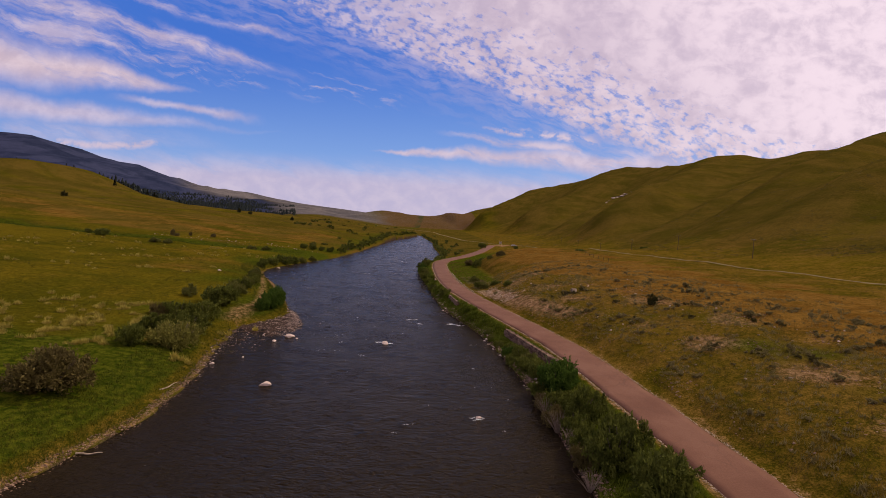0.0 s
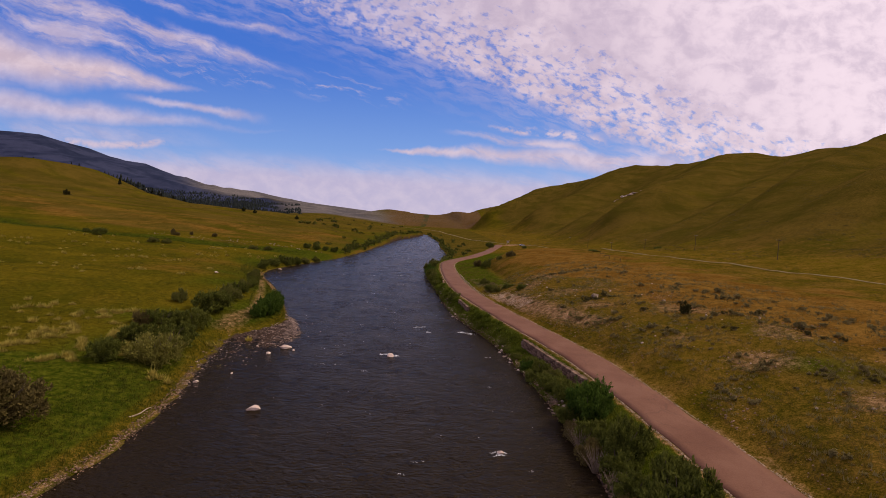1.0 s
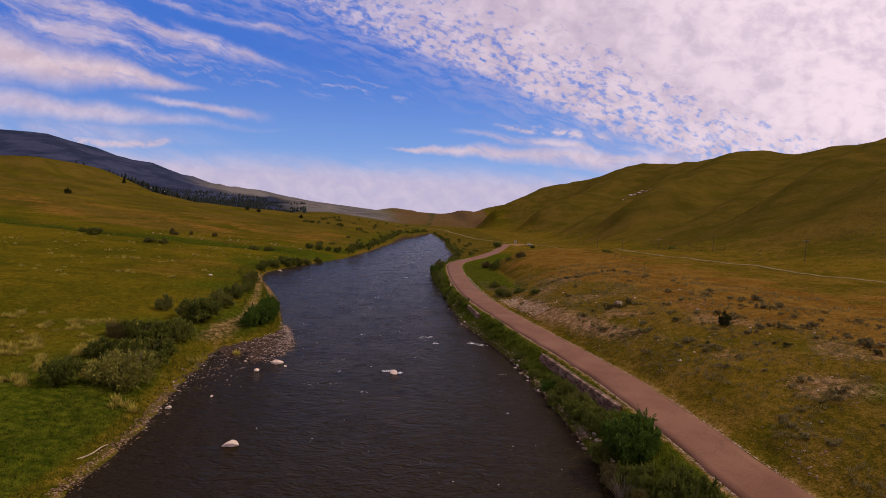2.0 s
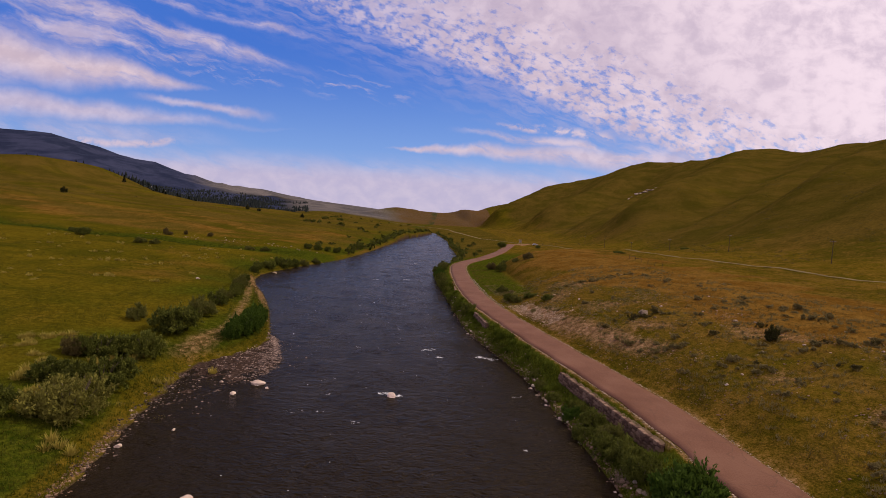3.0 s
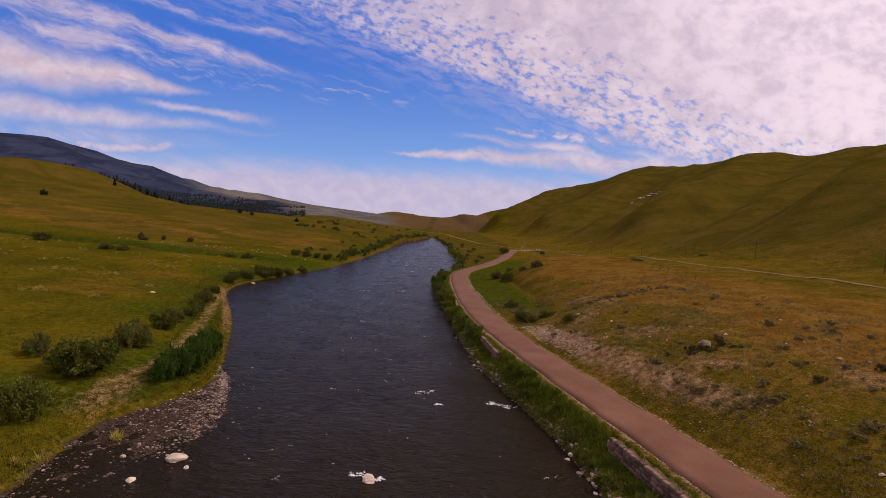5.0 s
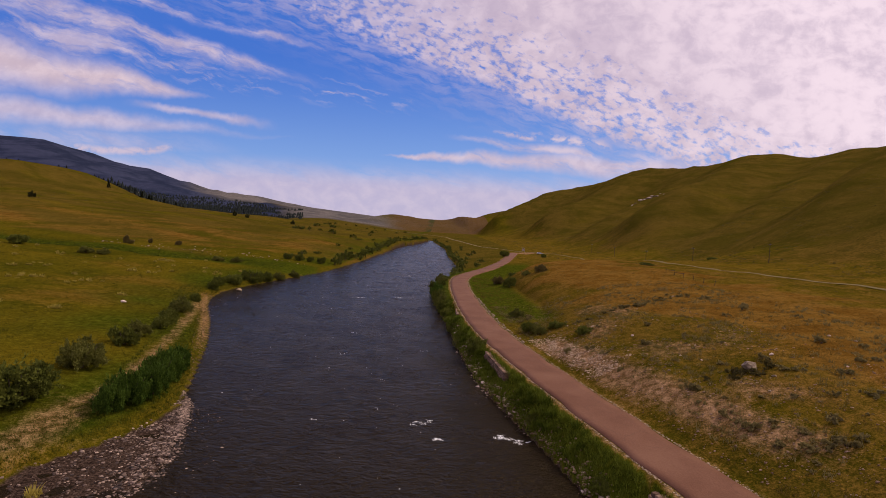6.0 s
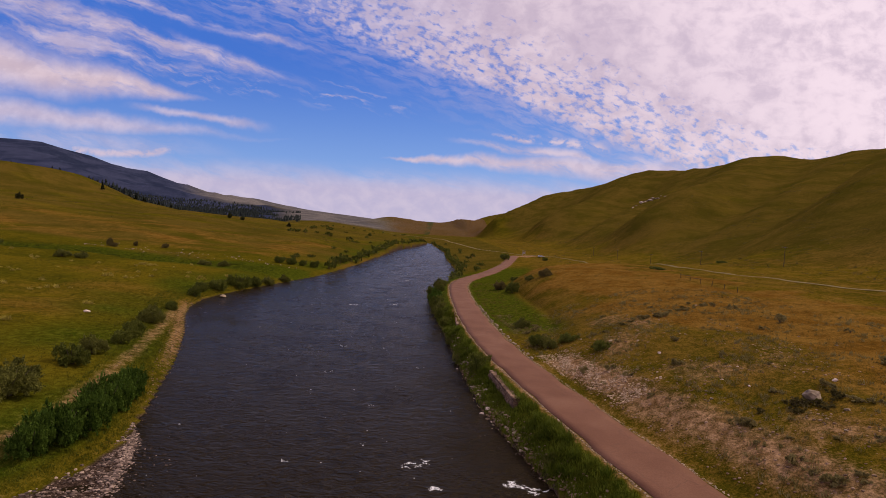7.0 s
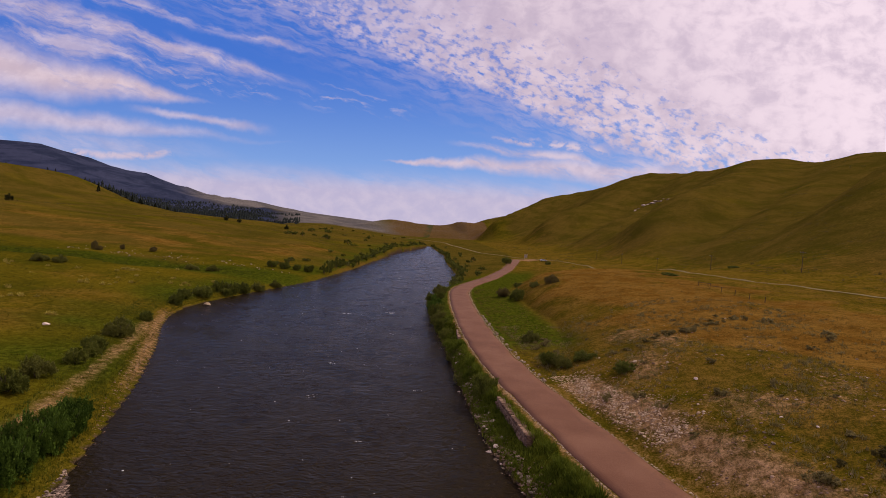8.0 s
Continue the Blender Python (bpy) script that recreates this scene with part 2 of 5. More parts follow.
def water_material():
    m = bpy.data.materials.new("river_water")
    m.use_nodes = True
    nt = m.node_tree
    N, K = nt.nodes.new, nt.links.new
    bsdf = nt.nodes["Principled BSDF"]
    bsdf.inputs["Base Color"].default_value = (0.0172, 0.0118, 0.0050, 1)
    bsdf.inputs["Roughness"].default_value = 0.16
    bsdf.inputs["IOR"].default_value = 1.33
    bsdf.inputs["Specular Tint"].default_value = (1.0, 0.56, 0.24, 1)
    bsdf.inputs["Specular IOR Level"].default_value = 0.10
    tc = N("ShaderNodeTexCoord")
    last = None
    for scale, stretch, power, dist in ((0.22, (1, 1, 1), 0.5, 0.35), (0.8, (0.8, 1.4, 1), 1.0, 0.42), (2.4, (0.8, 1.5, 1), 1.0, 0.28), (8.0, (0.6, 1.4, 1), 1.0, 0.07)):
        mp, n, b = N("ShaderNodeMapping"), N("ShaderNodeTexNoise"), N("ShaderNodeBump")
        mp.inputs["Scale"].default_value = stretch
        K(tc.outputs["Object"], mp.inputs[0])
        K(mp.outputs[0], n.inputs["Vector"])
        n.inputs["Scale"].default_value, n.inputs["Detail"].default_value = scale, 3
        b.inputs["Strength"].default_value, b.inputs["Distance"].default_value = power, dist
        K(n.outputs[0], b.inputs["Height"])
        if last:
            K(last, b.inputs["Normal"])
        last = b.outputs[0]
    K(last, bsdf.inputs["Normal"])
    lane, rough = N("ShaderNodeTexNoise"), N("ShaderNodeMapRange")
    lane.inputs["Scale"].default_value, lane.inputs["Detail"].default_value = 0.16, 4
    K(tc.outputs["Object"], lane.inputs["Vector"])
    K(lane.outputs[0], rough.inputs[0])
    rough.inputs[1].default_value, rough.inputs[2].default_value, rough.inputs[3].default_value, rough.inputs[4].default_value = 0.35, 0.65, 0.12, 0.30
    K(rough.outputs[0], bsdf.inputs["Roughness"])
    return m


def leaf_material(name, dark, light):
    """Thin leaves: each spray a shade of its own, some light let through."""
    m = bpy.data.materials.new(name)
    m.use_nodes = True
    nt = m.node_tree
    N, K = nt.nodes.new, nt.links.new
    bsdf = nt.nodes["Principled BSDF"]
    tone, info, add, ramp = N("ShaderNodeAttribute"), N("ShaderNodeObjectInfo"), N("ShaderNodeMath"), N("ShaderNodeValToRGB")
    tone.attribute_name = "tone"
    add.operation = "MULTIPLY_ADD"
    K(info.outputs["Random"], add.inputs[0])
    add.inputs[1].default_value = 0.35
    K(tone.outputs["Fac"], add.inputs[2])
    ramp.color_ramp.elements[0].color, ramp.color_ramp.elements[1].color = (*dark, 1), (*light, 1)
    ramp.color_ramp.elements[1].position = 1.0
    sc = N("ShaderNodeMath")
    sc.operation = "MULTIPLY"
    sc.inputs[1].default_value = 0.75
    K(add.outputs[0], sc.inputs[0])
    K(sc.outputs[0], ramp.inputs[0])
    K(ramp.outputs[0], bsdf.inputs["Base Color"])
    bsdf.inputs["Roughness"].default_value = 0.7
    bsdf.inputs["Specular IOR Level"].default_value = 0.04
    tr, mx = N("ShaderNodeBsdfTranslucent"), N("ShaderNodeMixShader")
    K(ramp.outputs[0], tr.inputs[0])
    mx.inputs[0].default_value = 0.28
    K(bsdf.outputs[0], mx.inputs[1])
    K(tr.outputs[0], mx.inputs[2])
    K(mx.outputs[0], nt.nodes["Material Output"].inputs[0])
    return m


def crack(m):
    """Fine dark cracks and square mended patches in a paved surface."""
    nt = m.node_tree
    N, K = nt.nodes.new, nt.links.new
    bsdf = nt.nodes["Principled BSDF"]
    was = bsdf.inputs["Base Color"].links[0].from_socket
    tc, warp, vor, mask, mul = N("ShaderNodeTexCoord"), N("ShaderNodeTexNoise"), N("ShaderNodeTexVoronoi"), N("ShaderNodeTexNoise"), N("ShaderNodeVectorMath")
    warp.inputs["Scale"].default_value = 0.7
    mask.inputs["Scale"].default_value = 0.12
    mul.operation = "MULTIPLY_ADD"
    mul.inputs[1].default_value = (1.4, 1.4, 1.4)
    K(tc.outputs["Object"], warp.inputs["Vector"])
    K(tc.outputs["Object"], mask.inputs["Vector"])
    K(warp.outputs["Color"], mul.inputs[0])
    K(tc.outputs["Object"], mul.inputs[2])
    vor.feature = "DISTANCE_TO_EDGE"
    vor.inputs["Scale"].default_value = 0.30
    K(mul.outputs[0], vor.inputs["Vector"])
    thin, where, f, mx = N("ShaderNodeMapRange"), N("ShaderNodeMapRange"), N("ShaderNodeMath"), N("ShaderNodeMix")
    K(vor.outputs["Distance"], thin.inputs[0])
    thin.inputs[1].default_value, thin.inputs[2].default_value, thin.inputs[3].default_value, thin.inputs[4].default_value = 0.0, 0.022, 1.0, 0.0
    K(mask.outputs[0], where.inputs[0])
    where.inputs[1].default_value, where.inputs[2].default_value, where.inputs[4].default_value = 0.42, 0.62, 0.28
    f.operation = "MULTIPLY"
    K(thin.outputs[0], f.inputs[0])
    K(where.outputs[0], f.inputs[1])
    mx.data_type = "RGBA"
    K(f.outputs[0], mx.inputs[0])
    K(was, mx.inputs[6])
    mx.inputs[7].default_value = (0.045, 0.026, 0.018, 1)
    K(mx.outputs[2], bsdf.inputs["Base Color"])
    return m


MAT = {
    "ground": ground_material(),
    "water": water_material(),
    "asphalt": crack(material("worn_reddish_asphalt", ((0.132, 0.056, 0.031), (0.156, 0.070, 0.040), (0.184, 0.088, 0.052)), 0.25, 0.95, 0.3, 30.0, fine=0.7)),
    "earth": material("brown_earth", ((0.075, 0.045, 0.022), (0.14, 0.092, 0.048)), 1.2, 0.95, 0.5, 8.0),
    "track": material("pale_dirt", ((0.125, 0.092, 0.022), (0.175, 0.128, 0.036)), 0.4, 0.95, 0.3, 10.0),
    "willow": leaf_material("willow_leaves", (0.030, 0.043, 0.008), (0.190, 0.200, 0.036)),
    "bright": leaf_material("fresh_willow_leaves", (0.016, 0.040, 0.006), (0.112, 0.175, 0.024)),
    "golden": leaf_material("yellow_olive_leaves", (0.080, 0.082, 0.014), (0.260, 0.238, 0.052)),
    "juniper": leaf_material("juniper_needles", (0.022, 0.025, 0.007), (0.062, 0.060, 0.019)),
    "olive": leaf_material("olive_leaves", (0.060, 0.066, 0.013), (0.180, 0.175, 0.040)),
    "russet": leaf_material("russet_twigs_and_leaves", (0.066, 0.052, 0.016), (0.190, 0.148, 0.050)),
    "sage": leaf_material("sage_leaves", (0.110, 0.092, 0.034), (0.300, 0.242, 0.092)),
    "scrub": leaf_material("dull_scrub_leaves", (0.052, 0.047, 0.013), (0.130, 0.104, 0.034)),
    "pine": leaf_material("pine_needles", (0.012, 0.016, 0.008), (0.040, 0.046, 0.018)),
    # pine needle colour made lighter and bluer, painting in the distance haze
    "forest": leaf_material("hazed_conifer_needles", (0.022, 0.029, 0.028), (0.050, 0.060, 0.050)),
    "lushgrass": leaf_material("lush_grass_blades", (0.042, 0.066, 0.006), (0.165, 0.186, 0.021)),
    "bankgrass": leaf_material("dark_bank_grass_blades", (0.026, 0.042, 0.004), (0.095, 0.104, 0.012)),
    "grassblade": leaf_material("meadow_grass_blades", (0.048, 0.054, 0.005), (0.098, 0.084, 0.010)),
    "drygrass": leaf_material("dry_bunchgrass_blades", (0.075, 0.054, 0.010), (0.160, 0.110, 0.028)),
    "straw": leaf_material("straw_tussock_blades", (0.14, 0.115, 0.036), (0.27, 0.22, 0.08)),
    "tussock": leaf_material("pale_tussock_blades", (0.22, 0.185, 0.032), (0.48, 0.385, 0.085)),
    "bark": material("grey_bark", ((0.06, 0.045, 0.032), (0.15, 0.115, 0.085)), 3.0, 0.95, 0.6, 6.0),
    "pale_twig": material("bleached_twigs", ((0.16, 0.115, 0.08), (0.34, 0.26, 0.19)), 3.0, 0.95, 0.3, 6.0),
    "pale_wood": material("weathered_pale_wood", ((0.26, 0.19, 0.12), (0.46, 0.37, 0.27)), 2.0, 0.9, 0.4, 8.0),
    "pole_wood": material("dark_creosoted_wood", ((0.045, 0.032, 0.020), (0.090, 0.064, 0.042)), 3.0, 0.9, 0.4, 6.0),
    "pale_rock": material("pale_river_boulder", ((0.42, 0.31, 0.24), (0.60, 0.47, 0.38), (0.74, 0.60, 0.50)), 1.2, 0.85, 0.5, 5.0, 0.2),
    "cobble": material("river_cobble", ((0.11, 0.08, 0.065), (0.26, 0.19, 0.155), (0.46, 0.36, 0.30)), 0.9, 0.85, 0.4, 6.0, 0.5),
    "lichen_rock": material("lichened_boulder", ((0.14, 0.098, 0.062), (0.26, 0.195, 0.130), (0.40, 0.31, 0.215)), 1.6, 0.9, 0.6, 5.0, 0.3),
    "wallstone": material("dry_wall_stone", ((0.10, 0.056, 0.036), (0.17, 0.100, 0.064), (0.26, 0.168, 0.110)), 1.8, 0.9, 0.5, 6.0, 0.5),
    "foam": material("white_water_foam", ((0.60, 0.60, 0.60), (0.82, 0.82, 0.82)), 3.0, 0.6, 0.3, 4.0),
    "car_paint": material("silver_car_paint", ((0.42, 0.42, 0.43), (0.48, 0.48, 0.49)), 2.0, 0.35, 0.0, 4.0),
    "glass_dark": material("tinted_glass", ((0.02, 0.02, 0.025), (0.03, 0.03, 0.035)), 2.0, 0.1, 0.0, 4.0),
    "rubber": material("black_rubber", ((0.015, 0.015, 0.015), (0.03, 0.03, 0.03)), 4.0, 0.9, 0.2, 4.0),
    "plaster": material("whitewashed_boards", ((0.28, 0.25, 0.22), (0.38, 0.345, 0.30)), 0.8, 0.9, 0.3, 5.0),
    "roofing": material("rusty_roof_sheet", ((0.16, 0.07, 0.045), (0.25, 0.12, 0.08)), 0.8, 0.7, 0.2, 5.0),
    "porcelain": material("pale_insulator", ((0.35, 0.36, 0.36), (0.5, 0.5, 0.5)), 4.0, 0.3, 0.0, 4.0),
}

# ---------------------------------------------------------------- the valley in plan
def table(ys, vs, width=5.0):
    """A smoothed curve v(y) through a few stations."""
    yy = np.arange(-400.0, 5200.0, 1.0)
    vv = np.interp(yy, ys, vs)
    k = np.exp(-0.5 * (np.arange(-15, 16) / width) ** 2)
    vv = np.convolve(np.pad(vv, 15, mode="edge"), k / k.sum(), "valid")
    return lambda y: np.interp(y, yy, vv)


bank_left = table((-300, 0, 32, 45, 58, 70, 79, 84, 87, 92, 98, 107, 124, 140, 155, 165, 176, 187, 205, 240, 291, 400, 490, 600, 700, 800),
                  (-60, -30, -28.4, -26, -27.6, -30.8, -32.6, -33.6, -33.0, -30.0, -28.6, -32, -38.6, -46, -54, -58.3, -60.6, -60, -57, -50.5, -48, -47, -48, -37, -31, -55), 2.0)
bar_edge = table((0, 64, 70, 78, 84, 90, 96, 101, 106, 200), (-60, -31.5, -29.6, -26.4, -23.2, -24.0, -26.6, -28.8, -34, -70), 1.5)
bank_right = table((-300, 0, 35, 56, 72, 86, 95, 104, 112, 128, 140, 174, 205, 225, 250, 296, 388, 490, 600, 720, 800),
                   (10, 13, 13.2, 13.1, 11.4, 9.5, 7.2, 4.6, 2.3, 0.2, -1, -5, -8.2, -6, -1, 2, -3.8, -7, -17, -27, -50), 2.5)
road_left = table((-300, 0, 35, 48, 63, 72, 84, 95, 104, 113, 125, 138, 158, 186, 209, 222, 236, 262, 310, 390, 500),
                  (40.0, 24.0, 20.86, 19.99, 18.54, 17.31, 14.18, 11.08, 8.79, 6.7, 4.02, 1.99, 0.13, -1.32, -1.66, -0.37, 3.34, 12.12, 24.0, 39.0, 50.0), 4.0)
road_level = table((-300, 40, 62, 80, 100, 210, 290, 400, 700), (2.3, 2.3, 2.4, 2.6, 2.7, 2.75, 3.2, 4.2, 5.0), 8.0)
ROAD_WIDTH = 5.4


def smooth(lo, hi, v):
    t = np.clip((v - lo) / (hi - lo), 0, 1)
    return t * t * (3 - 2 * t)


def wave(x, y, scale, seed):
    """Cheap smooth noise, about -1 to 1."""
    r = np.random.RandomState(seed)
    out = 0
    for n in range(7):
        a, f, p = r.uniform(0, 6.28), r.uniform(0.6, 1.7) / scale * 6.28, r.uniform(0, 6.28)
        out = out + np.sin((x * math.cos(a) + y * math.sin(a)) * f + p + 1.3 * np.sin((x * math.sin(a) - y * math.cos(a)) * f * 0.6 + p * 2))
    return out / 3.2


def ridge(x, y, a, b, width, high):
    """A spur from its foot a to its head b."""
    ax, ay, bx, by = *a, *b
    ll = (bx - ax) ** 2 + (by - ay) ** 2
    t = ((x - ax) * (bx - ax) + (y - ay) * (by - ay)) / ll
    tc = np.clip(t, 0, 1.0)
    d = np.hypot(x - ax - tc * (bx - ax), y - ay - tc * (by - ay))
    w = width * (0.45 + 0.55 * tc)
    return high * smooth(0, 0.35, tc) * np.exp(-(d / w) ** 2)


hill_foot = table((-400, 100, 200, 450, 900, 1500, 2200, 3000), (110, 100, 98, 108, 90, 40, -120, -300), 12.0)
hill_crest = table((-400, 200, 878, 1028, 1228, 1528, 2028, 2428, 3000), (640, 640, 500, 440, 395, 328, 216, 58, -100), 12.0)
hill_high = table((-400, 200, 878, 1028, 1228, 1528, 2028, 2428, 3000, 4900), (160, 148, 132, 139, 148, 119, 78, 32, 20, 20), 12.0)


def mountain(b):
    return np.interp(b, (0.06, 0.143, 0.294, 0.41, 0.492, 0.609, 0.68, 0.762, 0.786, 0.845, 0.939, 1.3, 2.0),
                     (25, 51, 91, 148, 174, 252, 320, 365, 410, 452, 470, 480, 420))


def PATH_OFF(y):
    """How far the flood path runs from the left bank."""
    return np.interp(y, (90, 100, 110, 127, 150, 168), (6.0, 6.2, 5.6, 4.6, 2.6, 1.2))


# the retaining walls below the road: start, end, height
WALLS = (((17.1, 65.0), (12.8, 83.8), 1.4), ((5.4, 109.6), (3.75, 119.5), 1.2), ((0.0, 149.0), (-0.3, 161.2), 1.0))


def ground_z(x, y):
    L, R, E, zr = bank_left(y), bank_right(y), road_left(y), road_level(y)
    slant = np.sqrt(1 + ((road_left(y + 2) - road_left(y - 2)) / 4) ** 2)
    W = ROAD_WIDTH * slant
    rough = 0.10 * wave(x, y, 9, 3) + 0.05 * wave(x, y, 3.3, 4)
    # meadow and terraces on the left
    d = np.maximum(L - x, 0)
    u = -x
    zl = 0.75 * (1 - np.exp(-d / 1.6)) + 2.2 * (1 - np.exp(-d / 11)) + 0.05 * np.minimum(d, 260) + rough * smooth(0, 6, d)
    zl = zl + 0.5 * wave(x, y, 60, 5) * smooth(20, 60, d)
    t1 = 0.08 * np.clip(u + 5, 0, 300) + 0.04 * np.clip(u - 295, 0, 300) + 1.2 * wave(x, y, 130, 6)
    far = smooth(236, 400, y + 0.15 * (u - 150) - 1.6 * np.maximum(85 - u, 0))
    zl = zl + np.maximum(t1 - zl, 0) * far
    zl = zl - 1.5 * np.exp(-((y - 226 - 6 * wave(x, 0 * y, 70, 8)) / 9.0) ** 2) * smooth(60, 100, u)
    zl = zl + 43 * smooth(375, 570, u + 15 * wave(x, y, 260, 9)) * smooth(470, 720, y) * (1 - 0.75 * smooth(770, 960, y)) + 3 * wave(x, y, 180, 10) * smooth(300, 500, u) * far
    b = u / np.maximum(y - 28, 60)
    zl = zl - 17 * smooth(690, 860, y) * smooth(0.25, 0.4, b)
    zl = zl + (mountain(b) + 12 - zl) * smooth(1300, 3500, y) ** 1.25 + (11 * wave(x, y, 240, 12) + 14 * wave(x, y, 700, 11) + 5 * wave(x, y, 110, 31)) * smooth(1500, 2600, y) * smooth(0.2, 0.6, b)
    zl = zl - 500 * smooth(3700, 4900, y) * smooth(0.1, 0.4, b)
    # river bed
    inner = np.minimum(x - L, R - x)
    far_flat = smooth(740, 800, y)
    zbed = (-0.15 - 1.1 * smooth(0, 7, inner)) * (1 - far_flat) + zr * far_flat
    # the low gravel bar off the left bank, half under water
    zbar = -0.09 + 0.17 * smooth(76, 87, y) + 0.09 * wave(x, y, 4.5, 18) + 0.05 * wave(x, y, 1.9, 19)
    zbed = zbed + (zbar - zbed) * (1 - smooth(-0.6, 1.4, x - bar_edge(y))) * smooth(62, 67, y) * (1 - smooth(103, 107, y))
    zl = zl + (zr - zl) * far_flat * (1 - smooth(0, 220, L - x))
    # right bank, road, cut slope and bench
    t = np.clip((x - R) / np.maximum(E - 0.8 - R, 1), 0, 1)
    zbank = 0.5 * smooth(0, 0.10, t) + (zr - 0.5) * smooth(0.0, 1.0, t) + rough * smooth(0, 0.3, t) * (1 - smooth(0.8, 1, t))
    for (ax, ay), (bx, by), deep in WALLS:
        wx = ax + (bx - ax) * np.clip((y - ay) / (by - ay), 0, 1)
        t2 = np.clip((x - R) / np.maximum(wx - R, 1), 0, 1)
        low = 0.4 * smooth(0, 0.12, t2) + (zr - deep - 0.5) * smooth(0.0, 1.0, t2) + rough * smooth(0, 0.3, t2)
        near = smooth(ay - 2.5, ay + 0.5, y) * (1 - smooth(by - 0.5, by + 2.5, y))
        zbank = zbank + (np.where(x < wx + 0.35, low, zr - 0.10) - zbank) * near
    zbank = zbank + (zr - zbank) * far_flat
    s = x - (E + W + 0.7)
    gully = 13.0 * smooth(108, 165, y)
    reach = 12.0 - 4.0 * smooth(140, 180, y)
    sg = np.maximum(s - gully, 0)
    drop = 1 - 0.86 * smooth(225, 310, y - 0.3 * (x - 60))
    zright = zr + (7.2 * (1 - np.exp(-sg / reach)) + 0.020 * np.minimum(sg, 300)) * drop + 0.05 * np.clip(s, 0, gully) + (rough + 0.25 * wave(x, y, 22, 13)) * smooth(0.5, 6, s)
    q = (x - hill_foot(y)) / (hill_crest(y) - hill_foot(y))
    qc = np.clip(q, 0, 1)
    hill = hill_high(y) * (qc ** 1.2 * (1 - 0.18 * qc ** 6) + 0.18 * qc ** 6 + 0.33 * np.clip(q - 1.25, 0, 4))
    folds = ridge(x, y, (85, 370), (485, 878), 75, 22) + ridge(x, y, (110, 245), (620, 640), 62, 22) + ridge(x, y, (70, 720), (410, 1130), 95, 22)
    folds = folds + ridge(x, y, (100, 300), (560, 760), 32, 8) + ridge(x, y, (90, 520), (450, 980), 45, 11) + ridge(x, y, (100, 190), (560, 440), 45, 14)
    folds = folds + ridge(x, y, (40, 1100), (330, 1530), 130, 24) + ridge(x, y, (0, 1500), (200, 2050), 150, 12)
    crest = 1 - 0.62 * smooth(0.62, 1.0, q)
    hill = hill * (1 + 0.055 * smooth(0.6, 1, q)) + 1.7 * folds * crest * smooth(0, 0.12, q) + ridge(x, y, (380, 750), (500, 880), 60, 9) + 2.0 * wave(x, y, 150, 14) * qc * (1 - 0.7 * smooth(0.7, 1, q))
    hill = hill + (0.9 * wave(x, y, 45, 15) + 0.4 * wave(x, y, 19, 17)) * smooth(0, 0.2, q) * (1 - 0.8 * smooth(0.75, 1, q))
    hill = hill * np.maximum(x > E, far_flat)
    mesa = 40 * smooth(1350, 1800, y + 30 * wave(x, y, 300, 16)) * smooth(-340, -190, x) * (1 - smooth(0.0, 0.4, q))
    out = np.where(x < L, zl, np.where(x < R, zbed, np.where(x < E - 0.8, zbank, np.where(s < 0, zr, zright))))
    return out + mesa + hill


def lines(dense, fine, lo, hi, grow=1.07):
    mids = list(np.arange(dense[0], dense[1], fine))
    a, stepsize = dense[1], fine
    while a < hi:
        mids.append(a)
        stepsize *= grow
        a += stepsize
    a, stepsize, less = dense[0], fine, []
    while a > lo:
        stepsize *= grow
        a -= stepsize
        less.append(a)
    return np.array(sorted(less) + mids + [hi])


def mesh_object(name, verts, faces, mat, parent=None, smooth_shade=True):
    me = bpy.data.meshes.new(name)
    me.from_pydata(verts, [], faces)
    me.materials.append(mat)
    if smooth_shade:
        me.polygons.foreach_set("use_smooth", [True] * len(me.polygons))
    ob = new(name, me)
    ob.parent = parent
    return ob


def grid_faces(ny, nx):
    i = np.arange(ny * nx).reshape(ny, nx)
    return np.stack([i[:-1, :-1], i[:-1, 1:], i[1:, 1:], i[1:, :-1]], -1).reshape(-1, 4).tolist()


# where the meadow is thin and brown: middle, half widths
DRY_PATCHES = ((-75, 163, 20, 14), (-65, 140, 14, 9))


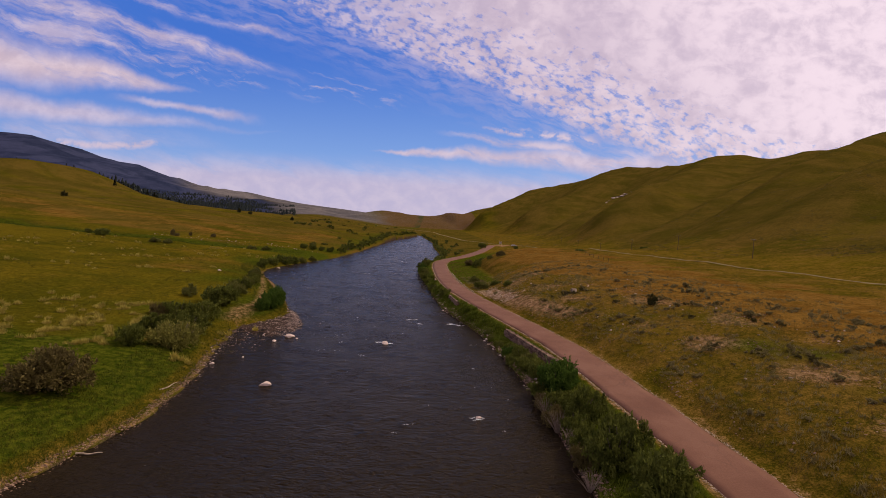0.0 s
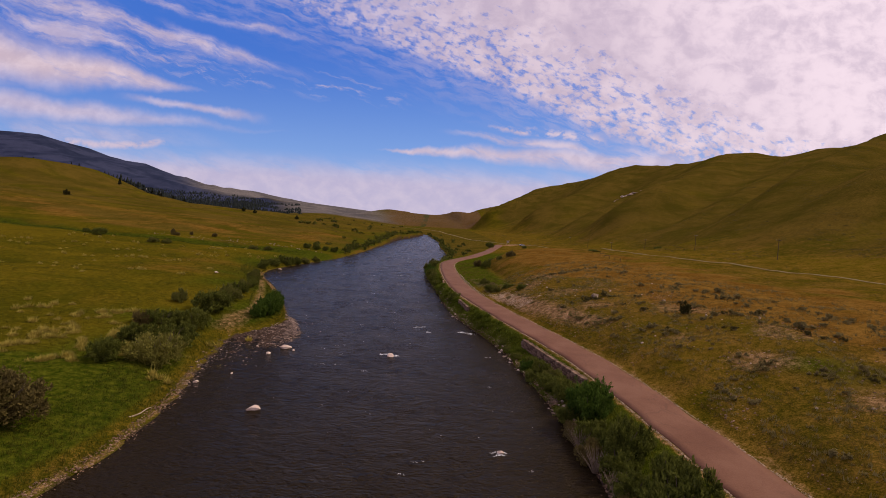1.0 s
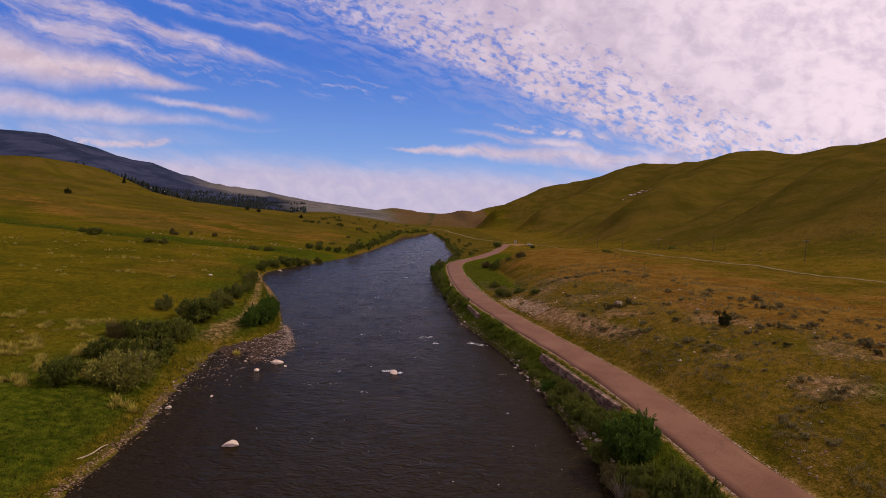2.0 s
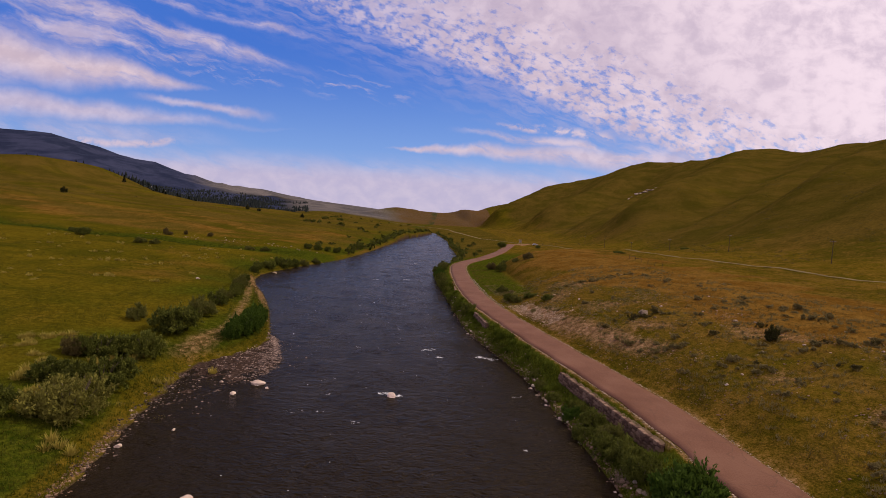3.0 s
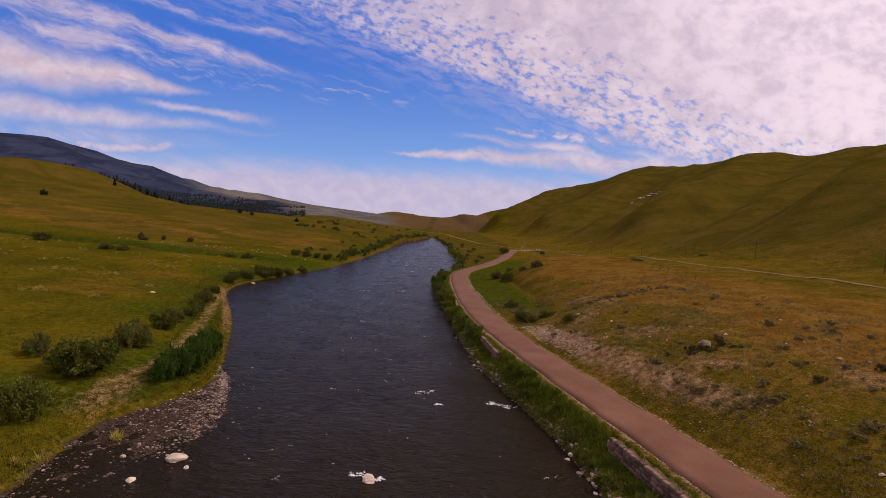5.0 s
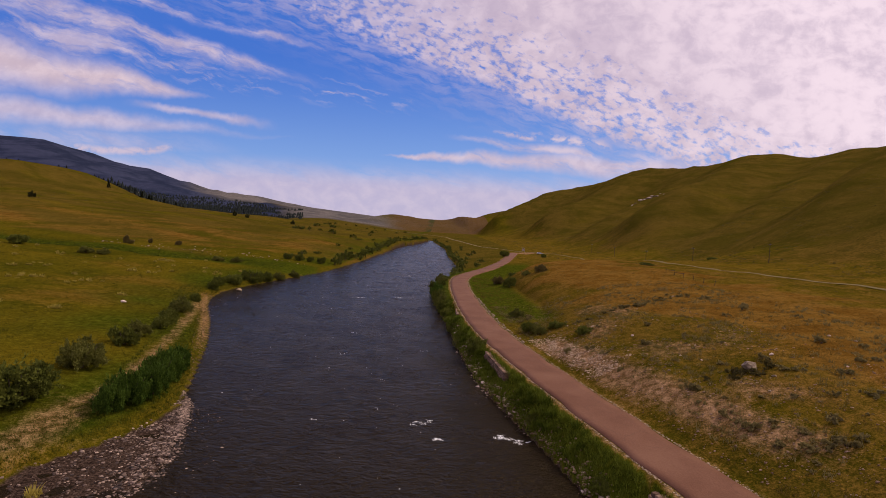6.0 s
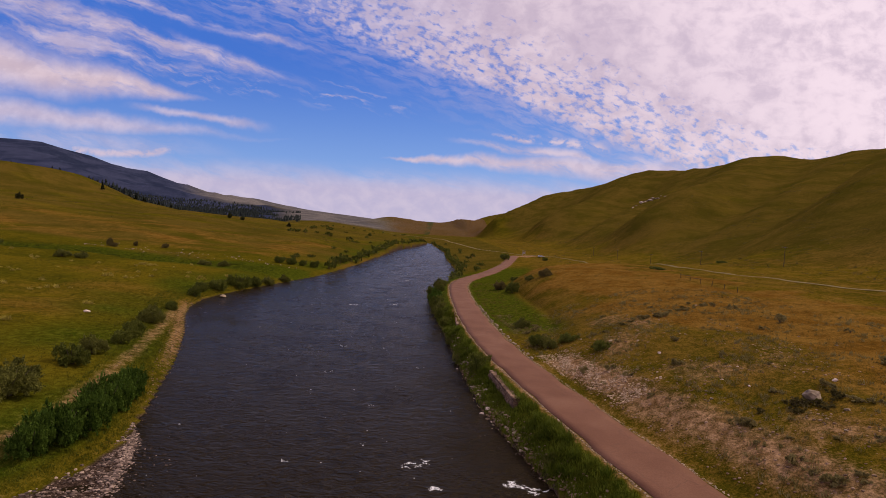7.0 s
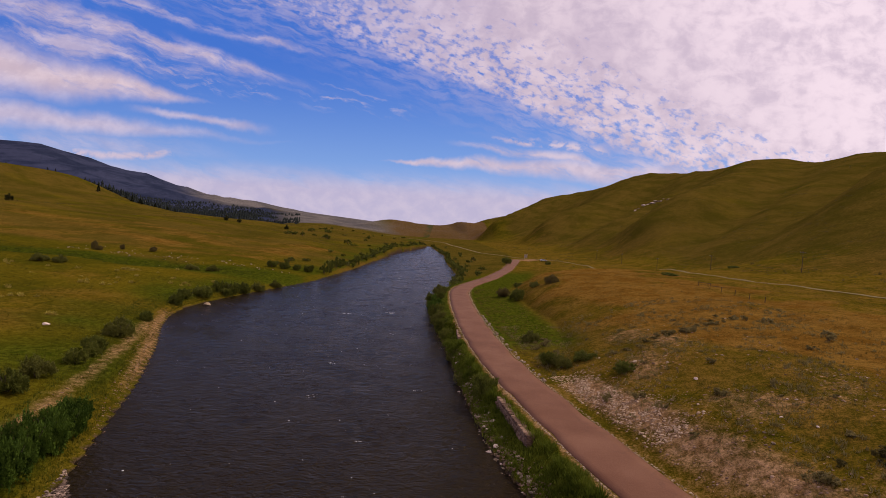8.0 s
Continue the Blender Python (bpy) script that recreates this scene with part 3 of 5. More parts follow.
def build_ground():
    xs, ys = lines((-72, 66), 0.8, -4700, 3500, 1.045), lines((22, 230), 0.8, -1200, 4880, 1.03)
    xs = np.array(sorted(set(xs) | set(np.arange(-5.6, 21.0, 0.8) + 0.4)))
    X, Y = np.meshgrid(xs, ys)
    Z = ground_z(X, Y)
    ob = mesh_object("ground", np.stack([X, Y, Z], -1).reshape(-1, 3).tolist(), grid_faces(len(ys), len(xs)), MAT["ground"])
    L, R, E = bank_left(Y), bank_right(Y), road_left(Y)
    s = X - (E + ROAD_WIDTH + 0.7)
    d = L - X
    left, right = X < L, X > E
    dry = np.where(left, 0.06 + 0.20 * wave(X, Y, 48, 29) * smooth(12, 30, d) + (0.30 + 0.14 * wave(X, 2.5 * Y, 70, 38)) * smooth(238, 275, Y + 4 * wave(X, Y, 40, 21)) * (1 - smooth(330, 420, Y)) - 0.04 * smooth(330, 420, Y) + 0.26 * (1 - smooth(1.0, 3.2, d)) * (1 - smooth(160, 180, Y)), 0.0)
    dry = np.where(right, 0.42 + 0.62 * smooth(17, 26, s + 5 * wave(X, Y, 30, 22)) * (1 - smooth(40, 60, s + 8 * wave(X, Y, 26, 37))) * (1 - smooth(210, 260, Y)) - 0.42 * smooth(95, 200, X), dry)
    lush = np.where(left, (1 - smooth(6, 34, d)) * smooth(1.0, 3.2, d) * 0.58 + 0.35 * (1 - smooth(3, 7, d)) * smooth(84, 90, Y) * (1 - smooth(108, 114, Y)) + 0.22 * wave(X, Y, 34, 28) + 1.1 * np.exp(-((Y - 227) / 9.0) ** 2) + 0.9 * (1 - smooth(57, 63, Y + 2.5 * wave(X, Y, 11, 35))) * smooth(1.2, 3.5, d), 0.75 * (X > R) * (X < E - 0.75) * (1 - 0.75 * smooth(235, 300, Y)) * (Y < 700))
    lush = np.where(right, 0.8 * smooth(132, 150, Y) * (1 - smooth(9, 16, s)) * (1 - smooth(270, 330, Y)) + (0.3 + 0.3 * wave(X, Y, 14, 32)) * smooth(6, 14, s) * (1 - smooth(16, 26, s)) * (1 - smooth(60, 90, Y)), lush)
    for mx, my, rx, ry in DRY_PATCHES:
        dry = dry + 0.42 * left * np.exp(-((X - mx) / rx) ** 2 - ((Y - my) / ry) ** 2)
    bare = np.where(left, (0.22 + 0.22 * (1 - smooth(60, 68, Y))) * (1 - smooth(0.3, 1.4, d)), 0.0)
    bare = np.where(right, np.maximum(0.36 * (1 - smooth(0.0, 0.5, s)), 1.0 * np.exp(-((s - 3.2) / 2.0) ** 2) * smooth(106, 112, Y) * (1 - smooth(122, 129, Y)) + 0.70 * np.exp(-((s - 3.4 - 0.12 * (104 - Y)) / 2.7) ** 2) * smooth(80, 90, Y) * (1 - smooth(105, 111, Y))), bare)
    bare = np.where((X > E - 0.75) & (X <= E + 0.2), 0.48, bare) * (Y < 404)
    # the gravelled turning place at the road's end
    bare = np.maximum(bare, 0.9 * (1 - smooth(0.8, 1.15, np.hypot((X - 50) / 9.0, (Y - 404) / 9.0))))
    stony = np.where((X > L + 0.1) & (X < R + 0.1) & (Y < 780), 1.0, 0.0)
    # the gravel bar and the stony flood path beside it
    path = np.exp(-((d - PATH_OFF(Y)) / 1.25) ** 2) * smooth(84, 92, Y) * (1 - smooth(148, 166, Y)) * left
    shore = (1 - smooth(0.9, 2.6, d)) * smooth(112, 130, Y) * (1 - smooth(160, 172, Y)) * left
    bare = np.maximum(bare, np.maximum(0.50 * path, 0.66 * shore))
    bare = np.maximum(bare, 0.62 * np.exp(-((X + 35.6) / 2.6) ** 2 - ((Y - 90) / 5.5) ** 2))
    # rusty scree on the slope above the road and on the far hillside
    scree = smooth(5, 9, s) * (1 - smooth(18, 26, s)) * np.clip(wave(X, Y, 17, 24), 0, 1) * right * (Y < 140)
    bare = np.maximum(bare, 0.46 * scree)
    b = -X / np.maximum(Y - 28, 60)
    # where the far woods with haze in their colour lie
    hazed_wood = np.where(left, smooth(770, 850, Y) * smooth(0.28, 0.40, b) * (1 - smooth(2300, 2700, Y) * (1 - smooth(0.42, 0.62, b))), 0.0)
    hazed_wood = np.where(right, 0.0, hazed_wood)
    heath = np.where(right, 0.85 * smooth(95, 150, X), 0.25 + 0.45 * smooth(250, 300, Y)) + 0.25 * wave(X, Y, 90, 27) * (np.abs(X) > 90)
    heath = heath + 0.25 * wave(0.25 * X, Y, 40, 30) * left * (Y > 240)
    heath = np.where(right & (X < 95), 0.48 * smooth(5, 12, s) - 0.1 * smooth(40, 60, X), np.where(left & (Y < 230), 0.0, heath))
    mesa = smooth(1150, 1400, Y) * (1 - smooth(0.10, 0.17, b)) * (X < 110)
    hazed_wood = np.maximum(hazed_wood, 0.36 * mesa)
    heath = np.maximum(heath, mesa)
    # share of the far open slopes, paled by painted haze
    hazed_steppe = np.where(X < 0, np.maximum(smooth(2300, 2700, Y), 0.75 * smooth(1000, 1500, Y) * (1 - smooth(0.30, 0.42, b))) * smooth(0.07, 0.18, b + 0.02 * wave(X, Y, 300, 36)), 0.0)
    dry = dry * (1 - 0.8 * smooth(900, 1300, Y)) + 0.55 * mesa
    for key, v in (("dry", dry), ("lush", lush), ("bare", bare), ("stony", stony), ("hazed_wood", hazed_wood), ("hazed_steppe", hazed_steppe), ("heath", heath)):
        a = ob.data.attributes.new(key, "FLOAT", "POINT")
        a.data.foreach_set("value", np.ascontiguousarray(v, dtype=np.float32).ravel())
    tagged(ob, "grassy valley floor with dry benches and rolling hills", "ground", kind="structure")
    return ob


ground = build_ground()


def build_water():
    ys = np.concatenate([np.arange(-300, 20, 10.0), np.arange(20, 200, 0.5), np.arange(200, 330, 1.0), np.arange(330, 800, 10.0)])
    cols = 90
    A, B = bank_left(ys)[:, None] - 0.9, bank_right(ys)[:, None] + 0.7
    X = A + (B - A) * np.linspace(0, 1, cols)[None]
    Y = np.repeat(ys[:, None], cols, 1)
    near = (1 - smooth(320, 330, Y)) * smooth(18, 22, Y) * smooth(0.5, 3.0, np.minimum(X - A, B - X))
    lively = 0.45 + 0.55 * smooth(-0.4, 0.6, wave(X, Y, 16, 71))
    Z = near * lively * (0.030 * wave(0.8 * X, 1.5 * Y, 2.6, 72) + 0.022 * wave(0.8 * X, 1.6 * Y, 1.5, 73) + 0.02 * wave(X, Y, 6.0, 74))
    ob = mesh_object("water", np.stack([X, Y, Z], -1).reshape(-1, 3).tolist(), grid_faces(len(ys), cols), MAT["water"])
    tagged(ob, "dark rippled river flowing between grassy banks", "river", kind="structure")


build_water()


def build_road():
    ys = np.arange(-60, 402, 2.0)
    cols, verts = 7, []
    for y in ys:
        e = float(road_left(y))
        g = float(road_left(y + 2) - road_left(y - 2)) / 4
        nx, ny = 1 / math.hypot(1, g), -g / math.hypot(1, g)
        wl, wr = 0.12 * math.sin(y * 0.7) + 0.08 * math.sin(y * 1.9), 0.12 * math.sin(y * 0.53 + 1) + 0.08 * math.sin(y * 2.3)
        for k in range(cols):
            w = wl + (ROAD_WIDTH + wr - wl) * k / (cols - 1)
            crown = 0.05 - 0.06 * (2 * k / (cols - 1) - 1) ** 2
            verts.append((e + w * nx, float(y) + w * ny, float(road_level(y)) + 0.07 + crown))
    ob = mesh_object("road", verts, grid_faces(len(ys), cols), MAT["asphalt"])
    m = ob.modifiers.new("thickness", "SOLIDIFY")
    m.thickness, m.offset = 0.12, -1
    tagged(ob, "narrow reddish worn asphalt road along the river", "road", kind="structure")


build_road()


def land(x, y):
    return float(ground_z(np.array([float(x)]), np.array([float(y)]))[0])


def build_track():
    """The dirt track over the bench, down to the road's end and on up the valley."""
    pts = [(112, 40), (101, 112), (92, 143), (85, 168), (77, 200), (74, 230), (75, 280), (77, 340), (72, 385), (58, 408), (42, 450), (26, 521), (6, 736), (-28, 860), (-85, 1010), (-150, 1140)]
    dense = []
    for a, b in zip(pts[:-1], pts[1:]):
        n = max(2, int(math.dist(a, b) / 3))
        dense += [(a[0] + (b[0] - a[0]) * k / n, a[1] + (b[1] - a[1]) * k / n) for k in range(n)]
    for _ in range(20):
        dense = [dense[0]] + [tuple((dense[k - 1][c] + 2 * dense[k][c] + dense[k + 1][c]) / 4 for c in (0, 1)) for k in range(1, len(dense) - 1)] + [dense[-1]]
    verts = []
    for k, p in enumerate(dense):
        a, b = dense[max(k - 1, 0)], dense[min(k + 1, len(dense) - 1)]
        l = math.dist(a, b)
        nx, ny = (b[1] - a[1]) / l, -(b[0] - a[0]) / l
        for w in (-1.5, -0.75, 0, 0.75, 1.5):
            ww = w * (0.45 + min(max(p[1] - 415, 0) / 600, 0.8) if p[1] > 415 else 0.5) * (1 + 0.15 * math.sin(k * 0.9 + w))
            x, y = p[0] + nx * ww, p[1] + ny * ww
            verts.append((x, y, land(x, y) + 0.22 - 0.17 * (w / 1.5) ** 2))
    ob = mesh_object("dirt_track", verts, grid_faces(len(dense), 5), MAT["track"])
    tagged(ob, "pale dirt track across the dry grassy bench", "track", kind="structure")


build_track()


# ---------------------------------------------------------------- plants
def part(name, me, parent, label=""):
    ob = new(name, me)
    ob.parent = parent
    if label:
        ob["label"] = label
    return ob


def toned(me, values):
    """The shade of each leaf or blade, from 0 to 1, as an attribute of its face."""
    me.attributes.new("tone", "FLOAT", "FACE").data.foreach_set("value", np.ascontiguousarray(values, dtype=np.float32))


def quads_mesh(name, centre, side, up, mat, shade=None):
    """Many small leaf sprays: a rhombus each, from its middle and two half axes."""
    n = len(centre)
    v = np.stack([centre - up, centre + side - 0.1 * up, centre + up, centre - side - 0.1 * up], 1).reshape(-1, 3)
    me = bpy.data.meshes.new(name)
    me.from_pydata(v.tolist(), [], np.arange(4 * n).reshape(n, 4).tolist())
    me.materials.append(mat)
    toned(me, np.random.RandomState(n).rand(n) if shade is None else shade)
    return me


def unit(v):
    return v / np.maximum(np.linalg.norm(v, axis=1, keepdims=True), 1e-6)


def crown_mesh(name, seed, n, leaf, mat, lobes, flat=0.85, droop=0.0, clump=0.12):
    """A bush one metre in radius and one high: lobes made of leafy clumps with dark gaps between, and loose shoots past them."""
    r = np.random.RandomState(seed)
    mids = []
    for k in range(lobes):
        a, d = 2.4 * k + r.uniform(-0.4, 0.4), math.sqrt((k + 0.3) / lobes) * 0.74
        mids.append((d * math.cos(a), d * math.sin(a), r.uniform(0.26, 0.74) * (1.12 - 0.6 * d), r.uniform(0.17, 0.34)))
    mids = np.array(mids)
    share = mids[:, 3] ** 2 / (mids[:, 3] ** 2).sum()
    m = int(n * 0.91)
    per = 60
    clumps = max(m // per, 8)
    which = r.choice(lobes, clumps, p=share)
    way = unit(r.normal(size=(clumps, 3)) + np.array([0, 0, 0.45]))
    at = mids[which, :3] + way * mids[which, 3:4] * r.uniform(0.55, 1.05, (clumps, 1)) * np.array([1, 1, flat])
    wide = clump * r.uniform(0.55, 1.25, clumps)
    tone = r.rand(clumps)
    own = np.repeat(np.arange(clumps), per)
    # each clump is a tuft that grows outwards and thins towards its tip
    t = r.rand(len(own), 1) ** 0.8
    c = at[own] + way[own] * wide[own, None] * (1.5 * t - 0.6) + r.normal(size=(len(own), 3)) * wide[own, None] * (0.62 - 0.38 * t)
    grow, shade = way[own], 0.62 * tone[own] + 0.38 * r.rand(len(own))
    # shoots that stand out of the crown, leafy along their length
    along = 13
    shoots = max((n - m) // along, 2)
    sw = r.choice(lobes, shoots, p=share)
    sway = unit(r.normal(size=(shoots, 3)) * np.array([1, 1, 0.6]) + np.array([0, 0, 0.75]))
    length = r.uniform(0.08, 0.28, (shoots, 1))
    t = np.tile(np.linspace(0.2, 1.0, along), shoots)[:, None]
    sway2, start = np.repeat(sway, along, 0), np.repeat(mids[sw, :3] + sway * mids[sw, 3:4] * 0.75, along, 0)
    c2 = start + sway2 * t * np.repeat(length, along, 0) + 0.018 * r.normal(size=(shoots * along, 3))
    c, grow, shade = np.concatenate([c, c2]), np.concatenate([grow, sway2]), np.concatenate([shade, r.uniform(0.3, 1.0, len(c2))])
    c[:, 2] = np.abs(c[:, 2]) + 0.02
    low = c[:, 2] < 0.10
    c[low, 2] += r.uniform(0.0, 0.25, low.sum())
    k = len(c)
    up = unit(grow + 0.6 * r.normal(size=(k, 3)) + np.array([0, 0, 0.15 - droop]))
    side = unit(np.cross(up, r.normal(size=(k, 3))))
    size = leaf * r.uniform(0.5, 1.5, (k, 1))
    return quads_mesh(name, c, side * size * 0.5, up * size, mat, shade)


def stems_mesh(name, seed, count, reach, mat, thick=0.03):
    """Bent, tapered stems that fan out from one root."""
    r = np.random.RandomState(seed)
    bm = bmesh.new()
    for k in range(count):
        a, out = 6.283 * (k + r.uniform(-0.3, 0.3)) / count, r.uniform(0.25, 0.75) * reach
        rings = []
        for j in range(5):
            t = j / 4
            x, y, z = out * t ** 1.3 * math.cos(a + 0.3 * t), out * t ** 1.3 * math.sin(a + 0.3 * t), 0.78 * t * r.uniform(0.9, 1.0) - 0.04
            w = thick * (1 - 0.8 * t)
            rings.append([bm.verts.new((x + w * math.cos(q * 1.257), y + w * math.sin(q * 1.257), z)) for q in range(5)])
        for lo, hi in zip(rings[:-1], rings[1:]):
            for q in range(5):
                bm.faces.new((lo[q], lo[(q + 1) % 5], hi[(q + 1) % 5], hi[q]))
        bm.faces.new(rings[-1])
    me = bpy.data.meshes.new(name)
    bm.to_mesh(me)
    bm.free()
    me.materials.append(mat)
    return me


def bush(name, seed, n, leaf, mat, lobes, label, category, group, stems=9, crown_label="", clump=0.12):
    root = new(name)
    root.empty_display_size = 0.1
    tagged(root, label, category, group)
    part("branchwork", stems_mesh("branchwork", seed + 50, stems, 1.0, MAT["bark"]), root, "thin grey-brown stems")
    part("crown", crown_mesh("crown", seed, n, leaf, MAT[mat], lobes, clump=clump), root, crown_label)
    return root


def place(kind, x, y, wide, high, turn=None, sink=0.05, deep=None):
    """A copy of a plant that is one metre in radius and height."""
    turn = PLACER.uniform(0, 360) if turn is None else turn
    z = min(land(x + a * wide * 0.25, y + b * wide * 0.25) for a in (-1, 1) for b in (-1, 1))
    ob = copy_thing(kind, pose(x, y, z - sink, 0, 0, turn))
    ob.scale = (wide / 2, (deep or wide) / 2, high)
    return ob


PLACER = random.Random(5)
PLANTS = {}


def nursery():
    g = "willows along the river"
    for k in range(3):
        PLANTS["willow", k] = bush("willow_bush", 10 + k, 11000, 0.036, "willow", 15 + 3 * k, "dark green willow bush on the grassy river bank", "bush", g)
        PLANTS["bright", k] = bush("willow_bush", 20 + k, 12000, 0.036, "bright", 13 + 3 * k, "dense fresh green willow bush beside the gravel bar", "bush", g)
        PLANTS["far", k] = bush("willow_bush", 25 + k, 1500, 0.075, "willow", 12 + 2 * k, "dark green willow bush far up the river bank", "bush", "willows far up the river", 6)
    for k in range(2):
        PLANTS["olive", k] = bush("willow_bush", 30 + k, 10000, 0.034, "olive", 16 + 2 * k, "olive green rounded willow bush in the meadow", "bush", g)
        PLANTS["russet", k] = bush("willow_bush", 40 + k, 12500, 0.034, "russet", 17 + 2 * k, "reddish-brown rounded willow bush in the meadow", "bush", g, 14, clump=0.15)
    for k in range(3):
        PLANTS["sage", k] = bush("sagebrush", 60 + k, 620, 0.09, "sage", 8, "low grey-green sagebrush on the dry slope", "shrub", "sagebrush on the slope", 6, clump=0.2)
    bare = new("bare_shrub")
    tagged(bare, "leafless grey shrub leaning over the water", "shrub", "bare shrubs on the bank")
    part("branchwork", stems_mesh("branchwork", 71, 34, 1.25, MAT["pale_twig"], 0.012), bare)
    part("branch", stems_mesh("branch", 72, 16, 0.8, MAT["pale_twig"], 0.016), bare)
    PLANTS["bare", 0] = bare
    PLANTS["golden", 0] = bush("willow_bush", 35, 12000, 0.032, "golden", 19, "yellow-olive feathery willow bush at the meadow's edge", "bush", g, 16)
    for k in range(2):
        PLANTS["brush", k] = bush("sagebrush", 64 + k, 1100, 0.07, "scrub", 9, "dark tangled sagebrush clump on the dry slope", "shrub", "dark brush on the slope", 9, clump=0.18)
    PLANTS["juniper", 0] = bush("juniper", 70, 3600, 0.06, "juniper", 12, "small dark juniper standing in dry grass", "shrub", "junipers", 5, clump=0.2)


nursery()


def on_bank_left(off, y):
    return float(bank_left(y)) - off, y


def plant_bushes():
    V = PLANTS
    w, b, o, ru = (lambda k: V["willow", k % 3]), (lambda k: V["bright", k % 3]), (lambda k: V["olive", k % 2]), (lambda k: V["russet", k % 2])
    # each: kind, x, y, width, height
    # left bank, below and beside the gravel bar
    meadow_edge = [
        (ru(0), -35.0, 45.2, 7.0, 4.0), (V["golden", 0], -33.7, 65.2, 6.4, 4.1), (w(0), -37.9, 62.0, 3.6, 2.7), (w(1), -36.0, 72.2, 5.6, 3.4), (w(2), -40.2, 70.8, 3.8, 2.4), (w(1), -41.4, 79.4, 4.6, 2.8),
        (w(2), -38.1, 82.2, 4.6, 3.3), (w(0), -40.0, 81.6, 3.8, 2.4), (ru(1), -43.4, 78.6, 3.2, 2.2), (w(0), -39.7, 92.2, 6.2, 4.0),
    ]
    # left bank, behind the bar and up the shore
    shore = [
        (o(1), -47.0, 94.4, 3.1, 2.2), (o(0), -41.4, 102.0, 4.4, 3.0), (o(1), -42.4, 104.4, 3.4, 2.5), (b(0), -32.8, 94.2, 3.2, 2.9), (b(1), -32.3, 96.6, 3.6, 3.4), (b(2), -32.0, 99.2, 3.4, 3.4),
        (b(0), -33.2, 102.2, 3.4, 3.5), (b(1), -33.6, 105.2, 3.4, 3.5), (b(2), -35.4, 110.0, 3.2, 2.6), (b(0), -34.4, 107.8, 3.2, 3.0), (w(1), -43.8, 112.6, 4.0, 2.8), (o(0), -45.0, 117.4, 3.6, 2.5),
        (w(2), -45.8, 123.8, 2.8, 2.2), (w(0), -47.8, 129.4, 3.2, 2.5), (w(1), -46.6, 127.6, 2.6, 2.0), (o(1), -50.8, 138.8, 4.2, 3.2), (w(2), -52.4, 142.6, 2.8, 2.3),
    ]
    # left bank further up and the old channel
    far_left = [
        (w(0), -56.2, 154.0, 3.0, 2.4), (w(1), -61.9, 174.0, 3.8, 3.2), (w(2), -63.4, 180.0, 3.8, 3.0), (w(0), -62.3, 186.0, 5.6, 3.6), (w(1), -60.4, 194.5, 6.6, 4.8), (w(2), -58.6, 201.0, 5.2, 3.8),
        (o(0), -57.0, 208.0, 4.6, 2.8), (o(1), -55.2, 217.0, 4.2, 2.6), (w(0), -137.7, 202.7, 6.0, 3.6), (o(0), -116.0, 202.0, 5.0, 2.4), (o(1), -111.5, 203.5, 4.6, 2.2), (w(1), -160.0, 226.0, 4.0, 2.4),
        (w(1), -68.0, 249.0, 4.4, 3.0), (w(2), -63.5, 250.0, 4.6, 3.2), (w(0), -59.5, 252.0, 4.2, 2.9), (w(1), -55.5, 254.0, 4.0, 3.2), (o(0), -84.0, 222.0, 5.0, 2.2), (o(1), -78.0, 224.0, 4.2, 2.0),
        (ru(0), -132, 245, 2.6, 3.4), (ru(1), -127.7, 254, 2.0, 2.4), (ru(1), -129, 243, 2.8, 2.0), (ru(0), -117, 256, 3.0, 2.0),
    ]
    # right bank below the road
    road_bank = [
        (w(0), 17.2, 33.5, 5.6, 4.4), (w(1), 16.0, 38.6, 5.8, 4.6), (w(2), 14.6, 42.6, 3.6, 2.4), (w(0), 16.9, 42.0, 3.8, 3.6), (w(1), 14.8, 46.2, 4.0, 2.6), (w(2), 16.0, 48.0, 4.6, 4.2),
        (w(2), 14.4, 51.6, 4.2, 2.9), (b(2), 15.3, 56.2, 5.8, 4.6), (w(0), 13.5, 57.4, 3.4, 2.2), (w(0), 14.3, 61.4, 3.8, 2.6), (ru(0), 13.3, 49.0, 3.0, 2.2), (ru(1), 13.3, 53.4, 3.0, 2.0),
        (ru(1), 14.0, 40.0, 3.0, 2.2), (w(1), 14.2, 64.6, 4.0, 2.6), (V["bare", 0], 12.9, 51.0, 3.8, 3.1), (V["bare", 0], 13.1, 47.2, 4.0, 3.0), (V["bare", 0], 13.6, 43.4, 3.8, 2.8), (V["bare", 0], 13.1, 36.5, 3.4, 2.2),
        (V["bare", 0], 12.9, 62.0, 2.6, 2.0), (w(1), 12.4, 70.2, 3.0, 1.9), (b(1), 12.0, 74.6, 2.6, 1.7), (w(2), 11.2, 79.4, 2.2, 1.4), (w(0), 13.2, 67.0, 3.4, 2.2), (o(0), 10.6, 83.6, 2.2, 1.3),
    ]
    # road bank and slope further on
    middle_right = [
        (w(2), 13.4, 72.0, 3.0, 2.1), (w(0), 12.9, 75.4, 2.6, 1.8), (o(0), 14.0, 68.5, 3.0, 2.0), (w(1), 10.2, 86.5, 2.0, 1.3), (o(1), 7.2, 99.0, 2.2, 1.2), (w(2), 2.6, 123.5, 4.0, 3.2),
        (o(0), 0.6, 131.5, 3.0, 1.8), (o(1), -0.9, 143.0, 3.0, 1.9), (w(0), -2.2, 157.5, 3.6, 2.9), (w(0), 11.7, 133.0, 3.0, 2.2), (o(0), 13.2, 131.6, 3.2, 2.0), (w(1), 16.3, 131.8, 3.7, 1.7),
        (w(2), 18.4, 122.9, 3.0, 1.7), (o(1), 11.6, 147.2, 3.3, 2.0),
    ]
